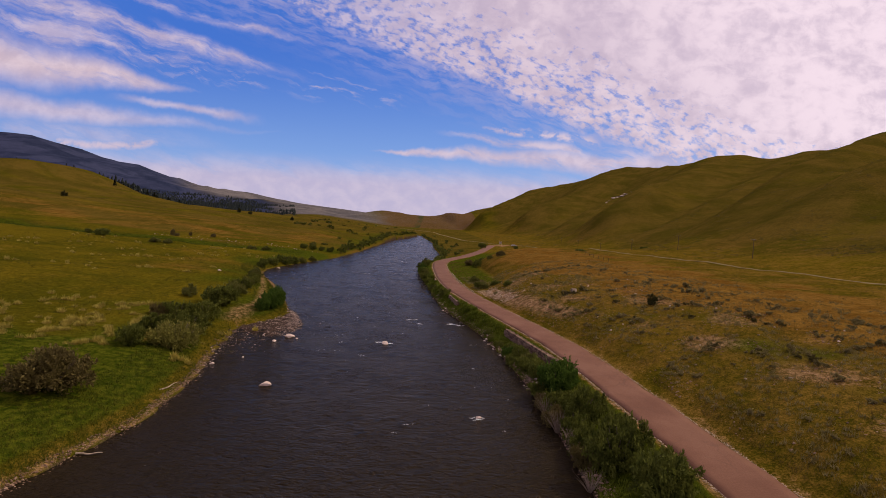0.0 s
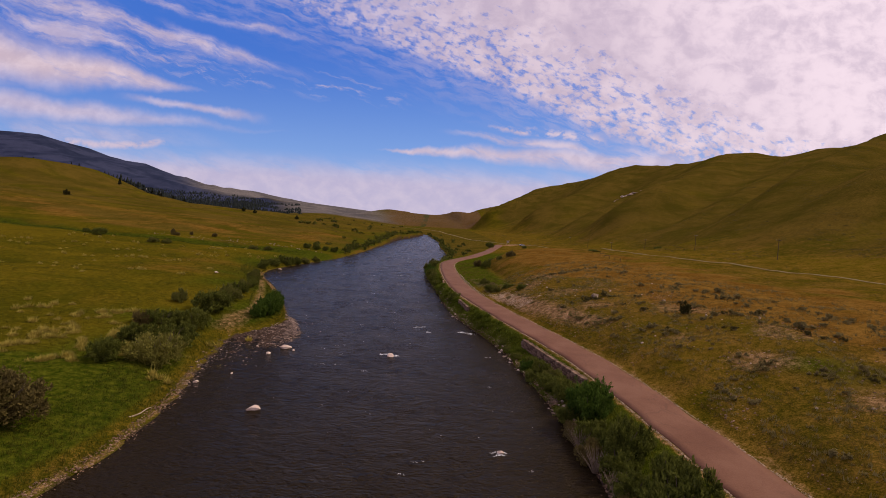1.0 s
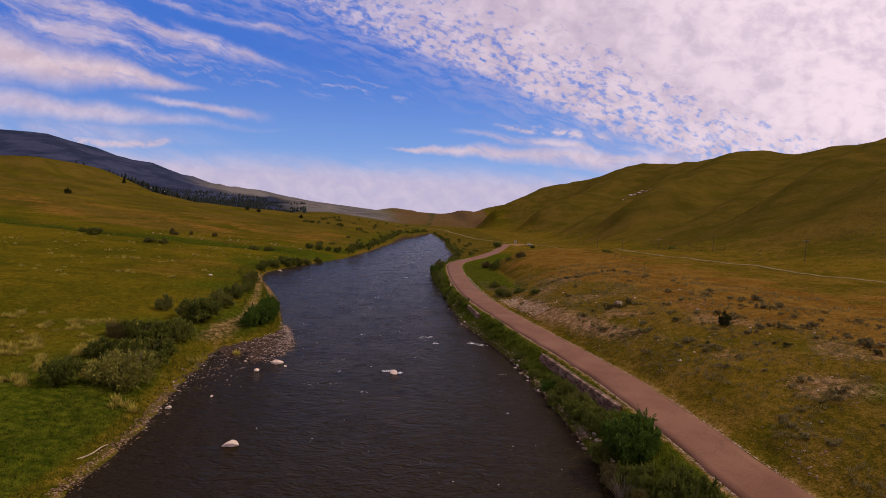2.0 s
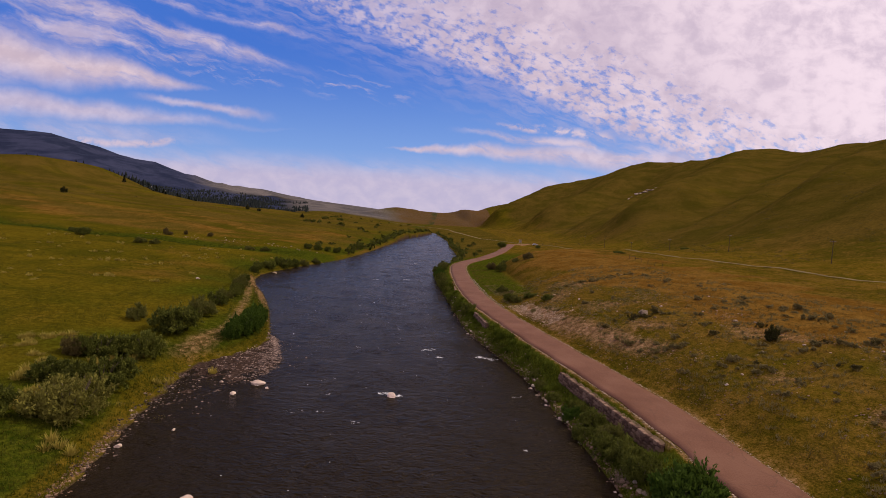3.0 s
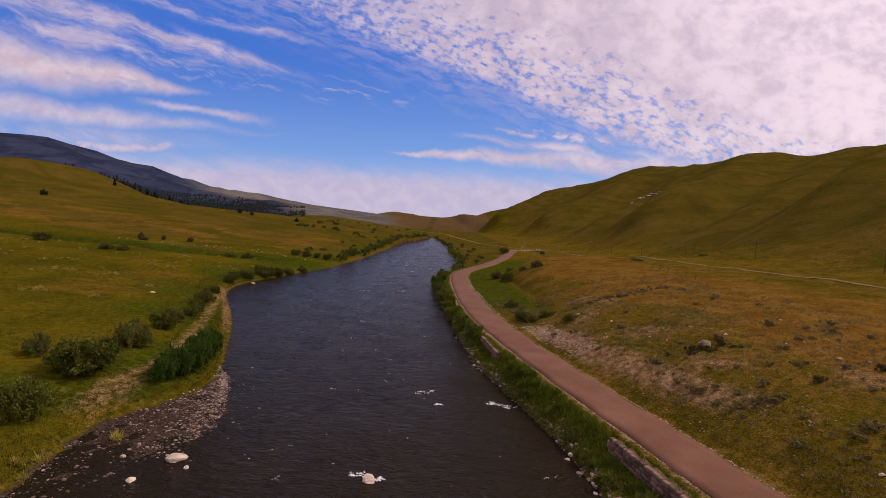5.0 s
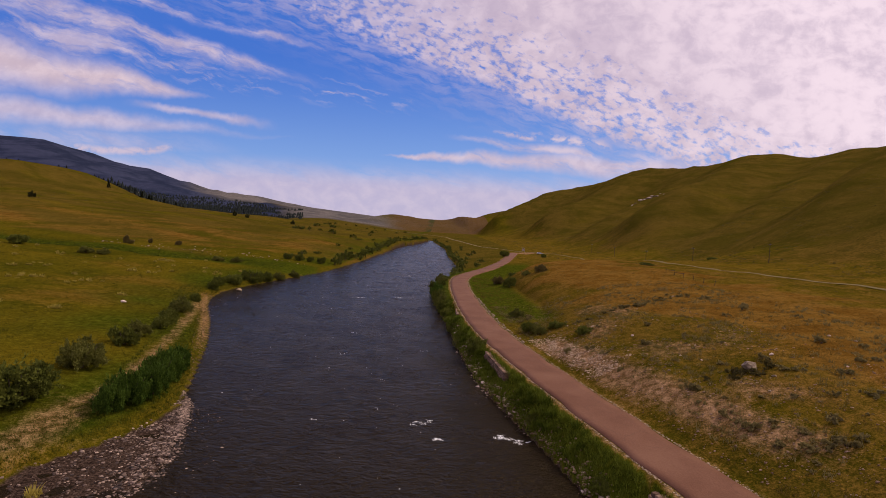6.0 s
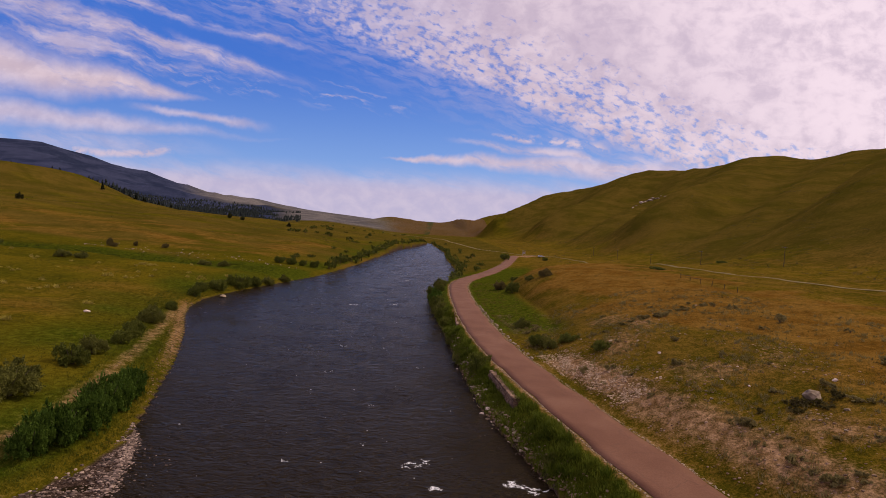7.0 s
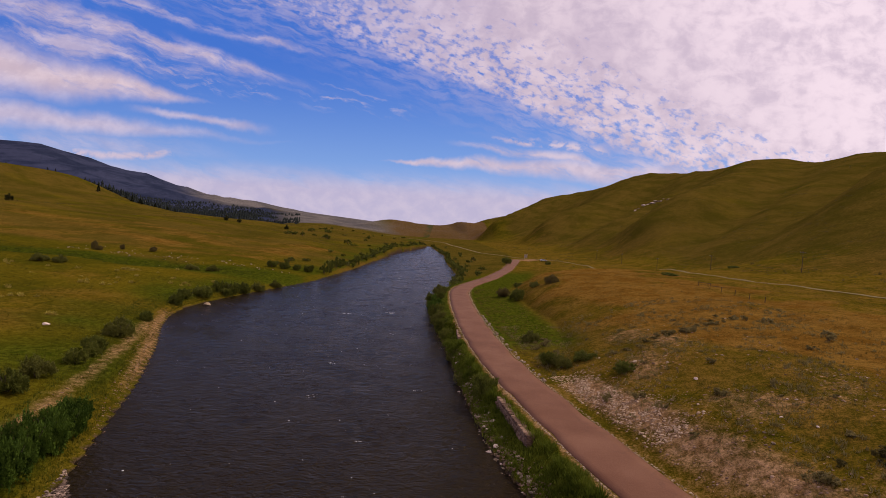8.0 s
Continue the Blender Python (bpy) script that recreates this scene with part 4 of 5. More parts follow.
    # upstream on the right
    far_right = [
        (w(1), -2.9, 164.0, 4.2, 3.6), (o(0), -3.6, 172.0, 4.4, 3.6), (w(2), -4.4, 180.0, 5.0, 4.2), (b(0), -5.2, 189.0, 5.4, 4.2), (w(1), -5.4, 198.0, 5.2, 4.0), (o(1), -4.6, 207.0, 5.2, 3.8),
        (w(0), -3.6, 214.0, 4.6, 3.0), (w(1), 15.9, 195.0, 4.6, 3.6), (ru(1), 13.2, 203.0, 4.2, 3.0), (o(0), 22.0, 203.0, 3.6, 2.0), (ru(0), 25.8, 200.5, 4.6, 2.6), (w(2), 21.5, 228.0, 5.0, 1.8),
        (w(0), 31.0, 352.0, 6.5, 4.6), (w(2), 56.0, 356.0, 4.0, 2.6), (w(1), 60.0, 206.0, 5.6, 1.1), (w(2), 110.0, 262.0, 5.0, 1.6),
    ]
    rows = [*meadow_edge, *shore, *far_left, *road_bank, *middle_right, *far_right]
    for kind, x, y, wide, high in rows:
        grown = 1.14 if x < 0 and y < 112 else 1.0
        place(kind, x, y, grown * wide, grown * high)
    for x, y, wide, high in ((37.3, 83.0, 1.9, 1.9), (-398, 420, 5, 5), (-300, 395, 5, 4.5), (-228, 560, 6, 5), (-220, 572, 6, 4), (-180, 600, 6, 4.5)):
        place(V["juniper", 0], x, y, wide, high)
    # hedges of willows along both banks further up
    r = random.Random(8)

    def clear(x, y):
        return not road_left(y) - 2.5 < x < road_left(y) + 2.2 * ROAD_WIDTH or y > 400

    y = 262.0
    while y < 700:
        x = float(bank_left(y)) - r.uniform(1.5, 4.5)
        place(V["far", r.randrange(3)], x, y, r.uniform(5, 8), r.uniform(3.2, 5.6))
        if r.random() < 0.35:
            place(V["far", r.randrange(3)], x - r.uniform(5, 22), y + r.uniform(-4, 4), r.uniform(3, 5), r.uniform(1.8, 3))
        y += r.uniform(6, 13) * (1 + (y - 262) / 300)
    y = 236.0
    while y < 700:
        x = float(bank_right(y)) + r.uniform(1.0, 4.0)
        place(V["far", r.randrange(3)], x, y, r.uniform(4, 7.5), r.uniform(2.6, 5.0))
        off = r.uniform(5, 16)
        if r.random() < 0.3 and clear(x + off, y):
            place(V["far", r.randrange(3)], x + off, y + r.uniform(-4, 4), r.uniform(3, 5), r.uniform(1.8, 3))
        y += r.uniform(6, 12) * (1 + (y - 236) / 300)
    # scattered scrub on the far flats
    for k in range(34):
        y = r.uniform(420, 1050)
        x = -r.uniform(60, 170) * (0.5 + y / 1200)
        place(V["far", k % 3], x, y, r.uniform(4, 9), r.uniform(2, 4.5))


plant_bushes()


def plant_sage():
    r = random.Random(21)
    rows = [(31.4, 97.0, 1.6, 0.6), (27.6, 111.6, 1.0, 1.0), (30.6, 97.2, 1.8, 0.5)]
    dark = [(29.9, 98.6, 2.0, 1.0), (26.7, 98.8, 2.4, 1.1), (28.0, 97.9, 2.4, 0.8), (26.0, 97.9, 1.6, 0.7)]
    while len(rows) < 255:
        y = r.uniform(34, 150)
        e = float(road_left(y)) + ROAD_WIDTH + 0.7
        s = r.uniform(3, 34)
        crowd = 0.5 + 0.5 * math.sin(y * 0.16 + s * 0.33 + 1.7) * math.sin(y * 0.071 - s * 0.2)
        if r.random() > crowd * (1.1 if y < 100 else 0.35):
            continue
        wide = r.uniform(0.7, 1.9)
        rows.append((e + s, y, wide, wide * r.uniform(0.4, 0.6)))
    # the line of darker brush in the hollow of the bench
    for k in range(44):
        t = k / 43
        (dark if k % 7 == 0 else rows).append((21 + 19 * t + r.uniform(-1.0, 1.0), 129 + 10 * t + r.uniform(-1.0, 1.0), r.uniform(0.6, 1.5), r.uniform(0.3, 0.6)))
    for x, y, wide, high in rows:
        place(PLANTS["sage", r.randrange(3)], x, y, wide, high, sink=0.02)
    for k in range(16):
        y = r.uniform(46, 104)
        x = float(road_left(y)) + ROAD_WIDTH + r.uniform(7, 26)
        wide = r.uniform(0.8, 1.7)
        dark.append((x, y, wide, wide * r.uniform(0.4, 0.6)))
    for x, y, wide, high in dark:
        place(PLANTS["brush", r.randrange(2)], x, y, wide, high, sink=0.02)


plant_sage()
for kind in PLANTS.values():
    for o in (*kind.children_recursive, kind):
        bpy.data.objects.remove(o)


def conifer(seed, label):
    r = np.random.RandomState(seed)
    n = 900
    t = r.rand(n) ** 1.25
    a, lay = r.uniform(0, 6.283, n), np.floor(t * 9) / 9
    rad = (1 - t) * 0.24 * (0.55 + 0.45 * (1 - (t - lay) * 9)) * np.sqrt(r.uniform(0.15, 1, n)) + 0.01
    c = np.stack([rad * np.cos(a), rad * np.sin(a), 0.10 + 0.9 * t], 1)
    up = unit(np.stack([np.cos(a), np.sin(a), r.uniform(-0.6, 0.3, n)], 1) + 0.3 * r.normal(size=(n, 3)))
    side = unit(np.cross(up, r.normal(size=(n, 3))))
    root = new("conifer")
    tagged(root, label, "tree", "conifers on the far slope")
    bm = bmesh.new()
    bmesh.ops.create_cone(bm, cap_ends=True, segments=7, radius1=0.022, radius2=0.006, depth=0.8, matrix=Matrix.Translation((0, 0, 0.38)))
    me = bpy.data.meshes.new("trunk")
    bm.to_mesh(me)
    bm.free()
    me.materials.append(MAT["bark"])
    part("trunk", me, root)
    part("crown", quads_mesh("crown", c, side * 0.022, up * 0.045, MAT["pine"]), root)
    return root


def plant_conifers():
    kinds = [conifer(80 + k, "dark pointed conifer on the grassy hillside") for k in range(3)]
    r = random.Random(4)
    spots = [(-477, 724, 11), (-415, 700, 9), (-404, 698, 7), (-392, 712, 6), (-396, 690, 6), (-388, 704, 5), (-380, 720, 5), (-374, 708, 5), (-368, 716, 4), (-362, 722, 4),
             (-545, 735, 4), (-560, 740, 4), (-600, 720, 4), (-612, 715, 4)]
    for k, (x, y, h) in enumerate(spots):
        ob = copy_thing(kinds[k % 3], pose(x, y, land(x, y) - 0.2, 0, 0, r.uniform(0, 360)))
        ob.scale = (h * r.uniform(1.0, 1.5), h * r.uniform(1.0, 1.5), h)
    for kind in kinds:
        for o in (*kind.children_recursive, kind):
            bpy.data.objects.remove(o)


plant_conifers()


def build_forest():
    """The far conifer woods on the flank of the mountain, haze mixed into their needle colour."""
    r = np.random.RandomState(33)
    n = 24000
    y = 780 + 1500 * r.rand(n) ** 1.3
    b = r.uniform(0.30, 0.98, n)
    keep = (wave(b * 2500, y, 300, 41) + r.uniform(-0.7, 0.7, n) > -0.6 + 1.5 * (1 - smooth(0.31, 0.42, b))) & (y > 790 + 200 * (b < 0.45))
    y, b = y[keep], b[keep]
    x = -b * (y - 28)
    z = ground_z(x, y)
    n = len(x)
    h = 3.5 + 8.5 * r.rand(n) ** 1.8
    verts, faces = [], []
    for layer, (lo, hi, w) in enumerate(((0.05, 0.55, 0.33), (0.30, 0.8, 0.24), (0.55, 1.0, 0.14))):
        a = np.arange(6) * 1.0472
        jit = r.uniform(0.7, 1.25, (n, 6))
        ring = np.stack([x[:, None] + h[:, None] * w * np.cos(a) * jit, y[:, None] + h[:, None] * w * np.sin(a) * jit, z[:, None] + h[:, None] * (lo + 0.05 * r.normal(size=(n, 6)))], -1)
        tip = np.stack([x, y, z + h * hi], -1)[:, None]
        base = len(verts) * 0 + layer * n * 7
        verts.append(np.concatenate([ring, tip], 1).reshape(-1, 3))
        i = base + np.arange(n)[:, None] * 7
        faces.append(np.stack([np.stack([i[:, 0] + q, i[:, 0] + (q + 1) % 6, i[:, 0] + 6], -1) for q in range(6)], 1).reshape(-1, 3))
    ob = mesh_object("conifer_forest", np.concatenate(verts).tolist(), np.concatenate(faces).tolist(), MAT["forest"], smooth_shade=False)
    toned(ob.data, np.tile(np.repeat(r.rand(n), 6), 3))
    tagged(ob, "dark conifer forest along the foot of the mountain", "forest", kind="stuff")


build_forest()


def tufts(name, label, x, y, high, spread, blades, mat, seed, category="grass", slim=0.10, mound=False):
    """Tufts of grass: a few bent blades each."""
    r = np.random.RandomState(seed)
    n = len(x)
    z = ground_z(x, y) - 0.03
    x, y, z, high = (np.repeat(v, blades) for v in (x, y, z, np.broadcast_to(high, (n,))))
    m = len(x)
    a, lean = r.uniform(0, 6.283, m), r.uniform(0.1, 0.9, m)
    h = high * r.uniform(0.6, 1.2, m)
    ox, oy = r.normal(size=m) * spread * 0.5, r.normal(size=m) * spread * 0.5
    fx, fy = x + ox, y + oy
    if mound:
        # a rounded cushion: lower and leaning outwards at its rim
        h = h * np.exp(-1.2 * (ox * ox + oy * oy) / spread ** 2)
        a = np.where(r.rand(m) < 0.8, np.arctan2(oy, ox) + 0.5 * r.normal(size=m), a)
    w = high * slim
    tx, ty = fx + np.cos(a) * lean * h, fy + np.sin(a) * lean * h
    p = np.stack([np.stack([fx - np.sin(a) * w, fy + np.cos(a) * w, z], -1), np.stack([fx + np.sin(a) * w, fy - np.cos(a) * w, z], -1), np.stack([tx, ty, z + h * np.sqrt(1.1 - 0.6 * lean)], -1)], 1)
    ob = mesh_object(name, p.reshape(-1, 3).tolist(), np.arange(3 * m).reshape(m, 3).tolist(), MAT[mat], smooth_shade=False)
    toned(ob.data, 0.65 * np.repeat(r.rand(n), blades) + 0.35 * r.rand(m))
    return tagged(ob, label, category, kind="stuff")


def grow_grass():
    r = np.random.RandomState(77)

    def clumpy(x, y, scale, seed, lo):
        return wave(x, y, scale, seed) + r.uniform(-0.6, 0.6, len(x)) > lo

    # meadow on the left bank
    y = 28 + 172 * r.rand(30000) ** 1.3
    d = 0.6 + 95 * r.rand(30000) ** 1.4
    x = bank_left(y) - d
    k = clumpy(x, y, 12, 51, -0.1)
    tufts("meadow_grass", "yellow-green meadow grass on the river flat", x[k], y[k], 0.26, 0.3, 5, "grassblade", 1)
    y = r.uniform(28, 200, 9000)
    d = 0.5 + 7 * r.rand(9000) ** 1.2
    k = (np.abs(d - PATH_OFF(y)) > 1.1) & (d > 1.8 * smooth(108, 122, y)) | (y < 88) | (y > 165)
    y, d = y[k], d[k]
    x = bank_left(y) - d
    tufts("bank_grass", "lush green grass fringing the river bank", x, y, 0.26, 0.3, 5, "bankgrass", 2)
    # lush strip between the river and the road
    y = r.uniform(26, 235, 16000)
    t = r.uniform(0.02, 0.96, 16000)
    x = bank_right(y) + t * (road_left(y) - 0.8 - bank_right(y))
    k = clumpy(x, y, 9, 52, -0.5)
    tufts("verge_grass", "tall green grass between road and river", x[k], y[k], 0.34, 0.35, 6, "lushgrass", 3)
    y = 50 + 130 * r.rand(800)
    x = bank_right(y) + r.uniform(0.18, 0.92, 800) * (road_left(y) - 0.8 - bank_right(y))
    k = clumpy(x, y, 7, 59, 0.1)
    tufts("tall_herbs", "tall leafy green herbs in clumps on the road bank", x[k], y[k], 0.75 * r.uniform(0.6, 1.3, k.sum()), 0.75, 110, "lushgrass", 10, "plants", slim=0.05, mound=True)
    # dry bunchgrass on the slope and bench
    y = 30 + 190 * r.rand(34000) ** 1.2
    s = 1.0 + 85 * r.rand(34000) ** 1.6
    x = road_left(y) + ROAD_WIDTH + 0.7 + s
    k = clumpy(x, y, 7, 53, -0.05) & ~((s < 7.5) & (y > 84) & (y < 129) & (r.rand(len(x)) < 0.75))
    tufts("bunchgrass", "dry yellow bunchgrass on the stony slope", x[k], y[k], 0.26, 0.25, 4, "drygrass", 4)
    y = 30 + 130 * r.rand(9000) ** 1.2
    s = 2.0 + 42 * r.rand(9000) ** 1.2
    x = road_left(y) + ROAD_WIDTH + 0.7 + s
    k = clumpy(x, y, 11, 57, 0.25)
    tufts("young_sage", "small grey-green sage plants dotting the slope", x[k], y[k], 0.34, 0.30, 14, "sage", 8, "shrub")
    k = clumpy(x, y, 6, 58, 0.75)
    tufts("straw_grass", "bleached straw grass on the slope", x[k], y[k], 0.30, 0.25, 8, "straw", 9)
    # pale tussocks in the meadow
    y = r.uniform(58, 84, 1300)
    x = -47 + 7.5 * r.normal(size=1300) - 0.1 * (y - 70)
    k = clumpy(x, y, 6, 54, 0.70)
    x2, y2 = r.uniform(-150, -60, 2600), r.uniform(110, 215, 2600)
    k2 = clumpy(x2, y2, 16, 55, 1.05)
    x, y = np.concatenate([x[k], x2[k2]]), np.concatenate([y[k], y2[k2]])
    tufts("tussocks", "pale straw-coloured tussocks in the green meadow", x, y, 0.80 * r.uniform(0.5, 1.25, len(x)), 0.52, 100, "tussock", 5, slim=0.055, mound=True)
    y = 227 + 5.5 * r.normal(size=2600)
    x = -62 - 290 * r.rand(2600)
    tufts("channel_sedge", "dark green sedge in an old river channel", x, y, 0.45, 0.8, 9, "bankgrass", 15)


grow_grass()


def hill_scrub():
    """Grey-green scrub dotted over the far hillsides and the bench."""
    r = np.random.RandomState(45)
    y = 150 + 650 * r.rand(9000) ** 1.6
    x = 60 + (0.80 * y) * r.rand(9000)
    k = (wave(x, y, 60, 61) + 0.6 * wave(x, y, 24, 62) + r.uniform(-0.5, 0.5, 9000) > 0.35) & (x > 60 + 40 * (y < 260))
    x, y = x[k], y[k]
    y2 = 330 + 600 * r.rand(2500)
    x2 = -60 - (0.9 * y2 - 60) * r.rand(2500)
    k = wave(x2, y2, 70, 63) + r.uniform(-0.5, 0.5, 2500) > 0.45
    x, y = np.concatenate([x, x2[k]]), np.concatenate([y, y2[k]])
    tufts("hill_scrub", "grey-green scrub scattered over the hillsides", x, y, 0.45 + y / 1500, 0.9, 10, "scrub", 46, "scrub")


hill_scrub()


# ---------------------------------------------------------------- stones
def rock_mesh(name, seed, mat, flat=0.6, level=2, sharp=0.0):
    """A worn stone about one metre across."""
    r = np.random.RandomState(seed)
    bm = bmesh.new()
    bmesh.ops.create_icosphere(bm, subdivisions=level, radius=0.5)
    cuts = [(unit(r.normal(size=(1, 3)))[0], r.uniform(0.26, 0.42 - 0.08 * sharp)) for _ in range(9 + int(5 * sharp))]
    off = Vector(r.uniform(-9, 9, 3))
    for v in bm.verts:
        p = np.array(v.co)
        for nrm, far in cuts:
            over = p @ nrm - far
            if over > 0:
                p = p - nrm * over * (0.85 + 0.15 * sharp)
        q = Vector(p)
        q += q.normalized() * 0.05 * noise.noise(q * 5 + off)
        v.co = (q.x, q.y, q.z * flat)
    me = bpy.data.meshes.new(name)
    bm.to_mesh(me)
    bm.free()
    me.materials.append(MAT[mat])
    return me


def stone(name, me, x, y, z, size, turn, label, category="rock", group=""):
    ob = new(name, me)
    ob.matrix_world = pose(x, y, z, 0, 0, turn)
    ob.scale = size
    return tagged(ob, label, category, group)


def set_boulders():
    pale = [rock_mesh("boulder", 100 + k, "pale_rock", 0.62, 3) for k in range(3)]
    lich = [rock_mesh("boulder", 110 + k, "lichen_rock", 0.65, 3) for k in range(3)]
    g = "boulders in the river"
    for k, (x, y, w, d, h) in enumerate(((-18.8, 56.3, 1.9, 1.3, 1.5), (-23.2, 80.0, 2.5, 1.6, 1.6), (-24.5, 76.3, 0.9, 0.7, 0.9), (-7.4, 78.5, 1.5, 1.3, 1.5), (-28.2, 63.2, 0.9, 0.7, 0.7), (5.6, 49.8, 0.8, 0.7, 0.7),
                                          (-27.3, 79.6, 0.6, 0.5, 0.6), (-21.6, 78.6, 0.6, 0.5, 0.5), (-25.6, 66.8, 0.5, 0.4, 0.5))):
        stone("boulder", pale[k % 3], x, y, 0.06, (0.85 * w, 0.85 * d, 0.8 * h), 37 * k, "pale boulder standing out of the dark river", "rock", g)
    stone("boulder", pale[1], -60.5, 137.3, land(-60.5, 137.3) + 0.10, (1.2, 0.85, 0.8), 20, "white boulder lying in the green meadow")
    stone("boulder", lich[2], -57.8, 180.0, 0.2, (2.0, 1.5, 1.5), 70, "large pale boulder on the water's edge")
    stone("boulder", rock_mesh("boulder", 131, "lichen_rock", 0.8, 3, 1.9), 28.3, 99.3, land(28.3, 99.3) + 0.36, (2.5, 1.9, 2.2), 15, "big lichened boulder amid sagebrush on the slope")
    r = random.Random(12)
    for k in range(64):
        y = r.uniform(45, 140)
        e = float(road_left(y)) + ROAD_WIDTH + 0.7
        x = e + r.uniform(4, 30)
        w = r.uniform(0.2, 0.45) * (1.7 if r.random() < 0.15 else 1)
        stone("slope_stone", (lich + lich + pale)[k % 9], x, y, land(x, y) + 0.05 * w, (w, w * r.uniform(0.7, 1), w * r.uniform(0.7, 1.1)), r.uniform(0, 360), "small weathered stone on the dry slope", "rock", "stones on the slope")
    for k in range(42):
        cx, cy = ((262, 742), (276, 738), (304, 720))[k % 3]
        x, y = cx + r.uniform(-16, 16), cy + r.uniform(-10, 10)
        w = r.uniform(2.5, 8.0)
        stone("outcrop_rock", (pale + lich)[k % 6], x, y, land(x, y) + 0.1 * w, (w, w * r.uniform(0.5, 0.9), w * r.uniform(0.4, 0.7)), r.uniform(0, 360), "pale rock outcrop on the grassy hillside", "rock", "outcrop on the hillside")
    # pale stones along the water on the road side
    for k in range(270):
        y = r.uniform(52, 142)
        if math.sin(y * 0.45) + math.sin(y * 0.171 + 1) < -0.7:
            continue
        x = float(bank_right(y)) + r.uniform(-0.5, 1.3)
        w = 0.2 + 0.55 * r.random() ** 2
        stone("bank_stone", pale[k % 3] if k % 3 == 0 else lich[k % 3], x, y, max(land(x, y), -0.1) + 0.1 * w, (w, w * r.uniform(0.6, 1), w * r.uniform(0.6, 1)), r.uniform(0, 360), "pale stone on the river's edge", "rock", "stones along the bank")
    # rubble along the road's outer edge
    for k in range(40):
        y = 126 + 46 * (k + r.uniform(-0.3, 0.3)) / 40
        x = float(road_left(y)) + ROAD_WIDTH * 1.02 + r.uniform(0.35, 0.8)
        w = r.uniform(0.35, 0.75)
        stone("edge_stone", lich[k % 3], x, y, float(road_level(y)) + 0.12 * w, (w, w * r.uniform(0.7, 1), w * r.uniform(0.7, 1.1)), r.uniform(0, 360), "pale stone lining the edge of the road", "rock", "stones along the road")


set_boulders()


def pebbles(name, label, x, y, z, size, mat, seed, thick=1.0):
    """Many small cobbles in one mesh: a squashed, uneven octahedron each."""
    r = np.random.RandomState(seed)
    n = len(x)
    a = r.uniform(0, 6.283, n)
    sx, sy, sz = size * r.uniform(0.7, 1.3, n), size * r.uniform(0.5, 1.0, n), size * r.uniform(0.3, 0.6, n) * thick
    top = np.stack([x + sx * r.uniform(-0.3, 0.3, n), y, z + sz], -1)
    ring = [np.stack([x + np.cos(a + q * 1.257) * sx * r.uniform(0.75, 1.1, n), y + np.sin(a + q * 1.257) * sy * r.uniform(0.75, 1.1, n), z + sz * r.uniform(0.1, 0.55, n)], -1) for q in range(5)]
    foot = [np.stack([x + np.cos(a + q * 1.257) * sx, y + np.sin(a + q * 1.257) * sy, z - sz], -1) for q in range(5)]
    v = np.stack([top, *ring, *foot], 1).reshape(-1, 3)
    i = np.arange(n)[:, None] * 11
    f = [np.concatenate([i, i + 1 + q, i + 1 + (q + 1) % 5], 1) for q in range(5)]
    f4 = [np.concatenate([i + 1 + q, i + 6 + q, i + 6 + (q + 1) % 5, i + 1 + (q + 1) % 5], 1) for q in range(5)]
    me_faces = [t for block in f for t in block.tolist()] + [t for block in f4 for t in block.tolist()]
    ob = mesh_object(name, v.tolist(), me_faces, mat, smooth_shade=False)
    return tagged(ob, label, "gravel", kind="stuff")


def island_material(name, colours, rough=0.85):
    """Stones of one mesh, each with a shade of its own."""
    m = bpy.data.materials.new(name)
    m.use_nodes = True
    nt = m.node_tree
    N, K = nt.nodes.new, nt.links.new
    bsdf = nt.nodes["Principled BSDF"]
    geo, ramp, tc, nz, mx = N("ShaderNodeNewGeometry"), N("ShaderNodeValToRGB"), N("ShaderNodeTexCoord"), N("ShaderNodeTexNoise"), N("ShaderNodeMix")
    mx.data_type, mx.blend_type = "RGBA", "MULTIPLY"
    for k, c in enumerate(colours):
        e = ramp.color_ramp.elements[k] if k < 2 else ramp.color_ramp.elements.new(1.0)
        e.color = (*c, 1)
    for k, e in enumerate(ramp.color_ramp.elements):
        e.position = k / (len(colours) - 1)
    K(geo.outputs["Random Per Island"], ramp.inputs[0])
    K(tc.outputs["Object"], nz.inputs["Vector"])
    nz.inputs["Scale"].default_value = 9.0
    mx.inputs[0].default_value = 0.5
    K(ramp.outputs[0], mx.inputs[6])
    K(nz.outputs[0], mx.inputs[7])
    K(mx.outputs[2], bsdf.inputs["Base Color"])
    bsdf.inputs["Roughness"].default_value = rough
    return m


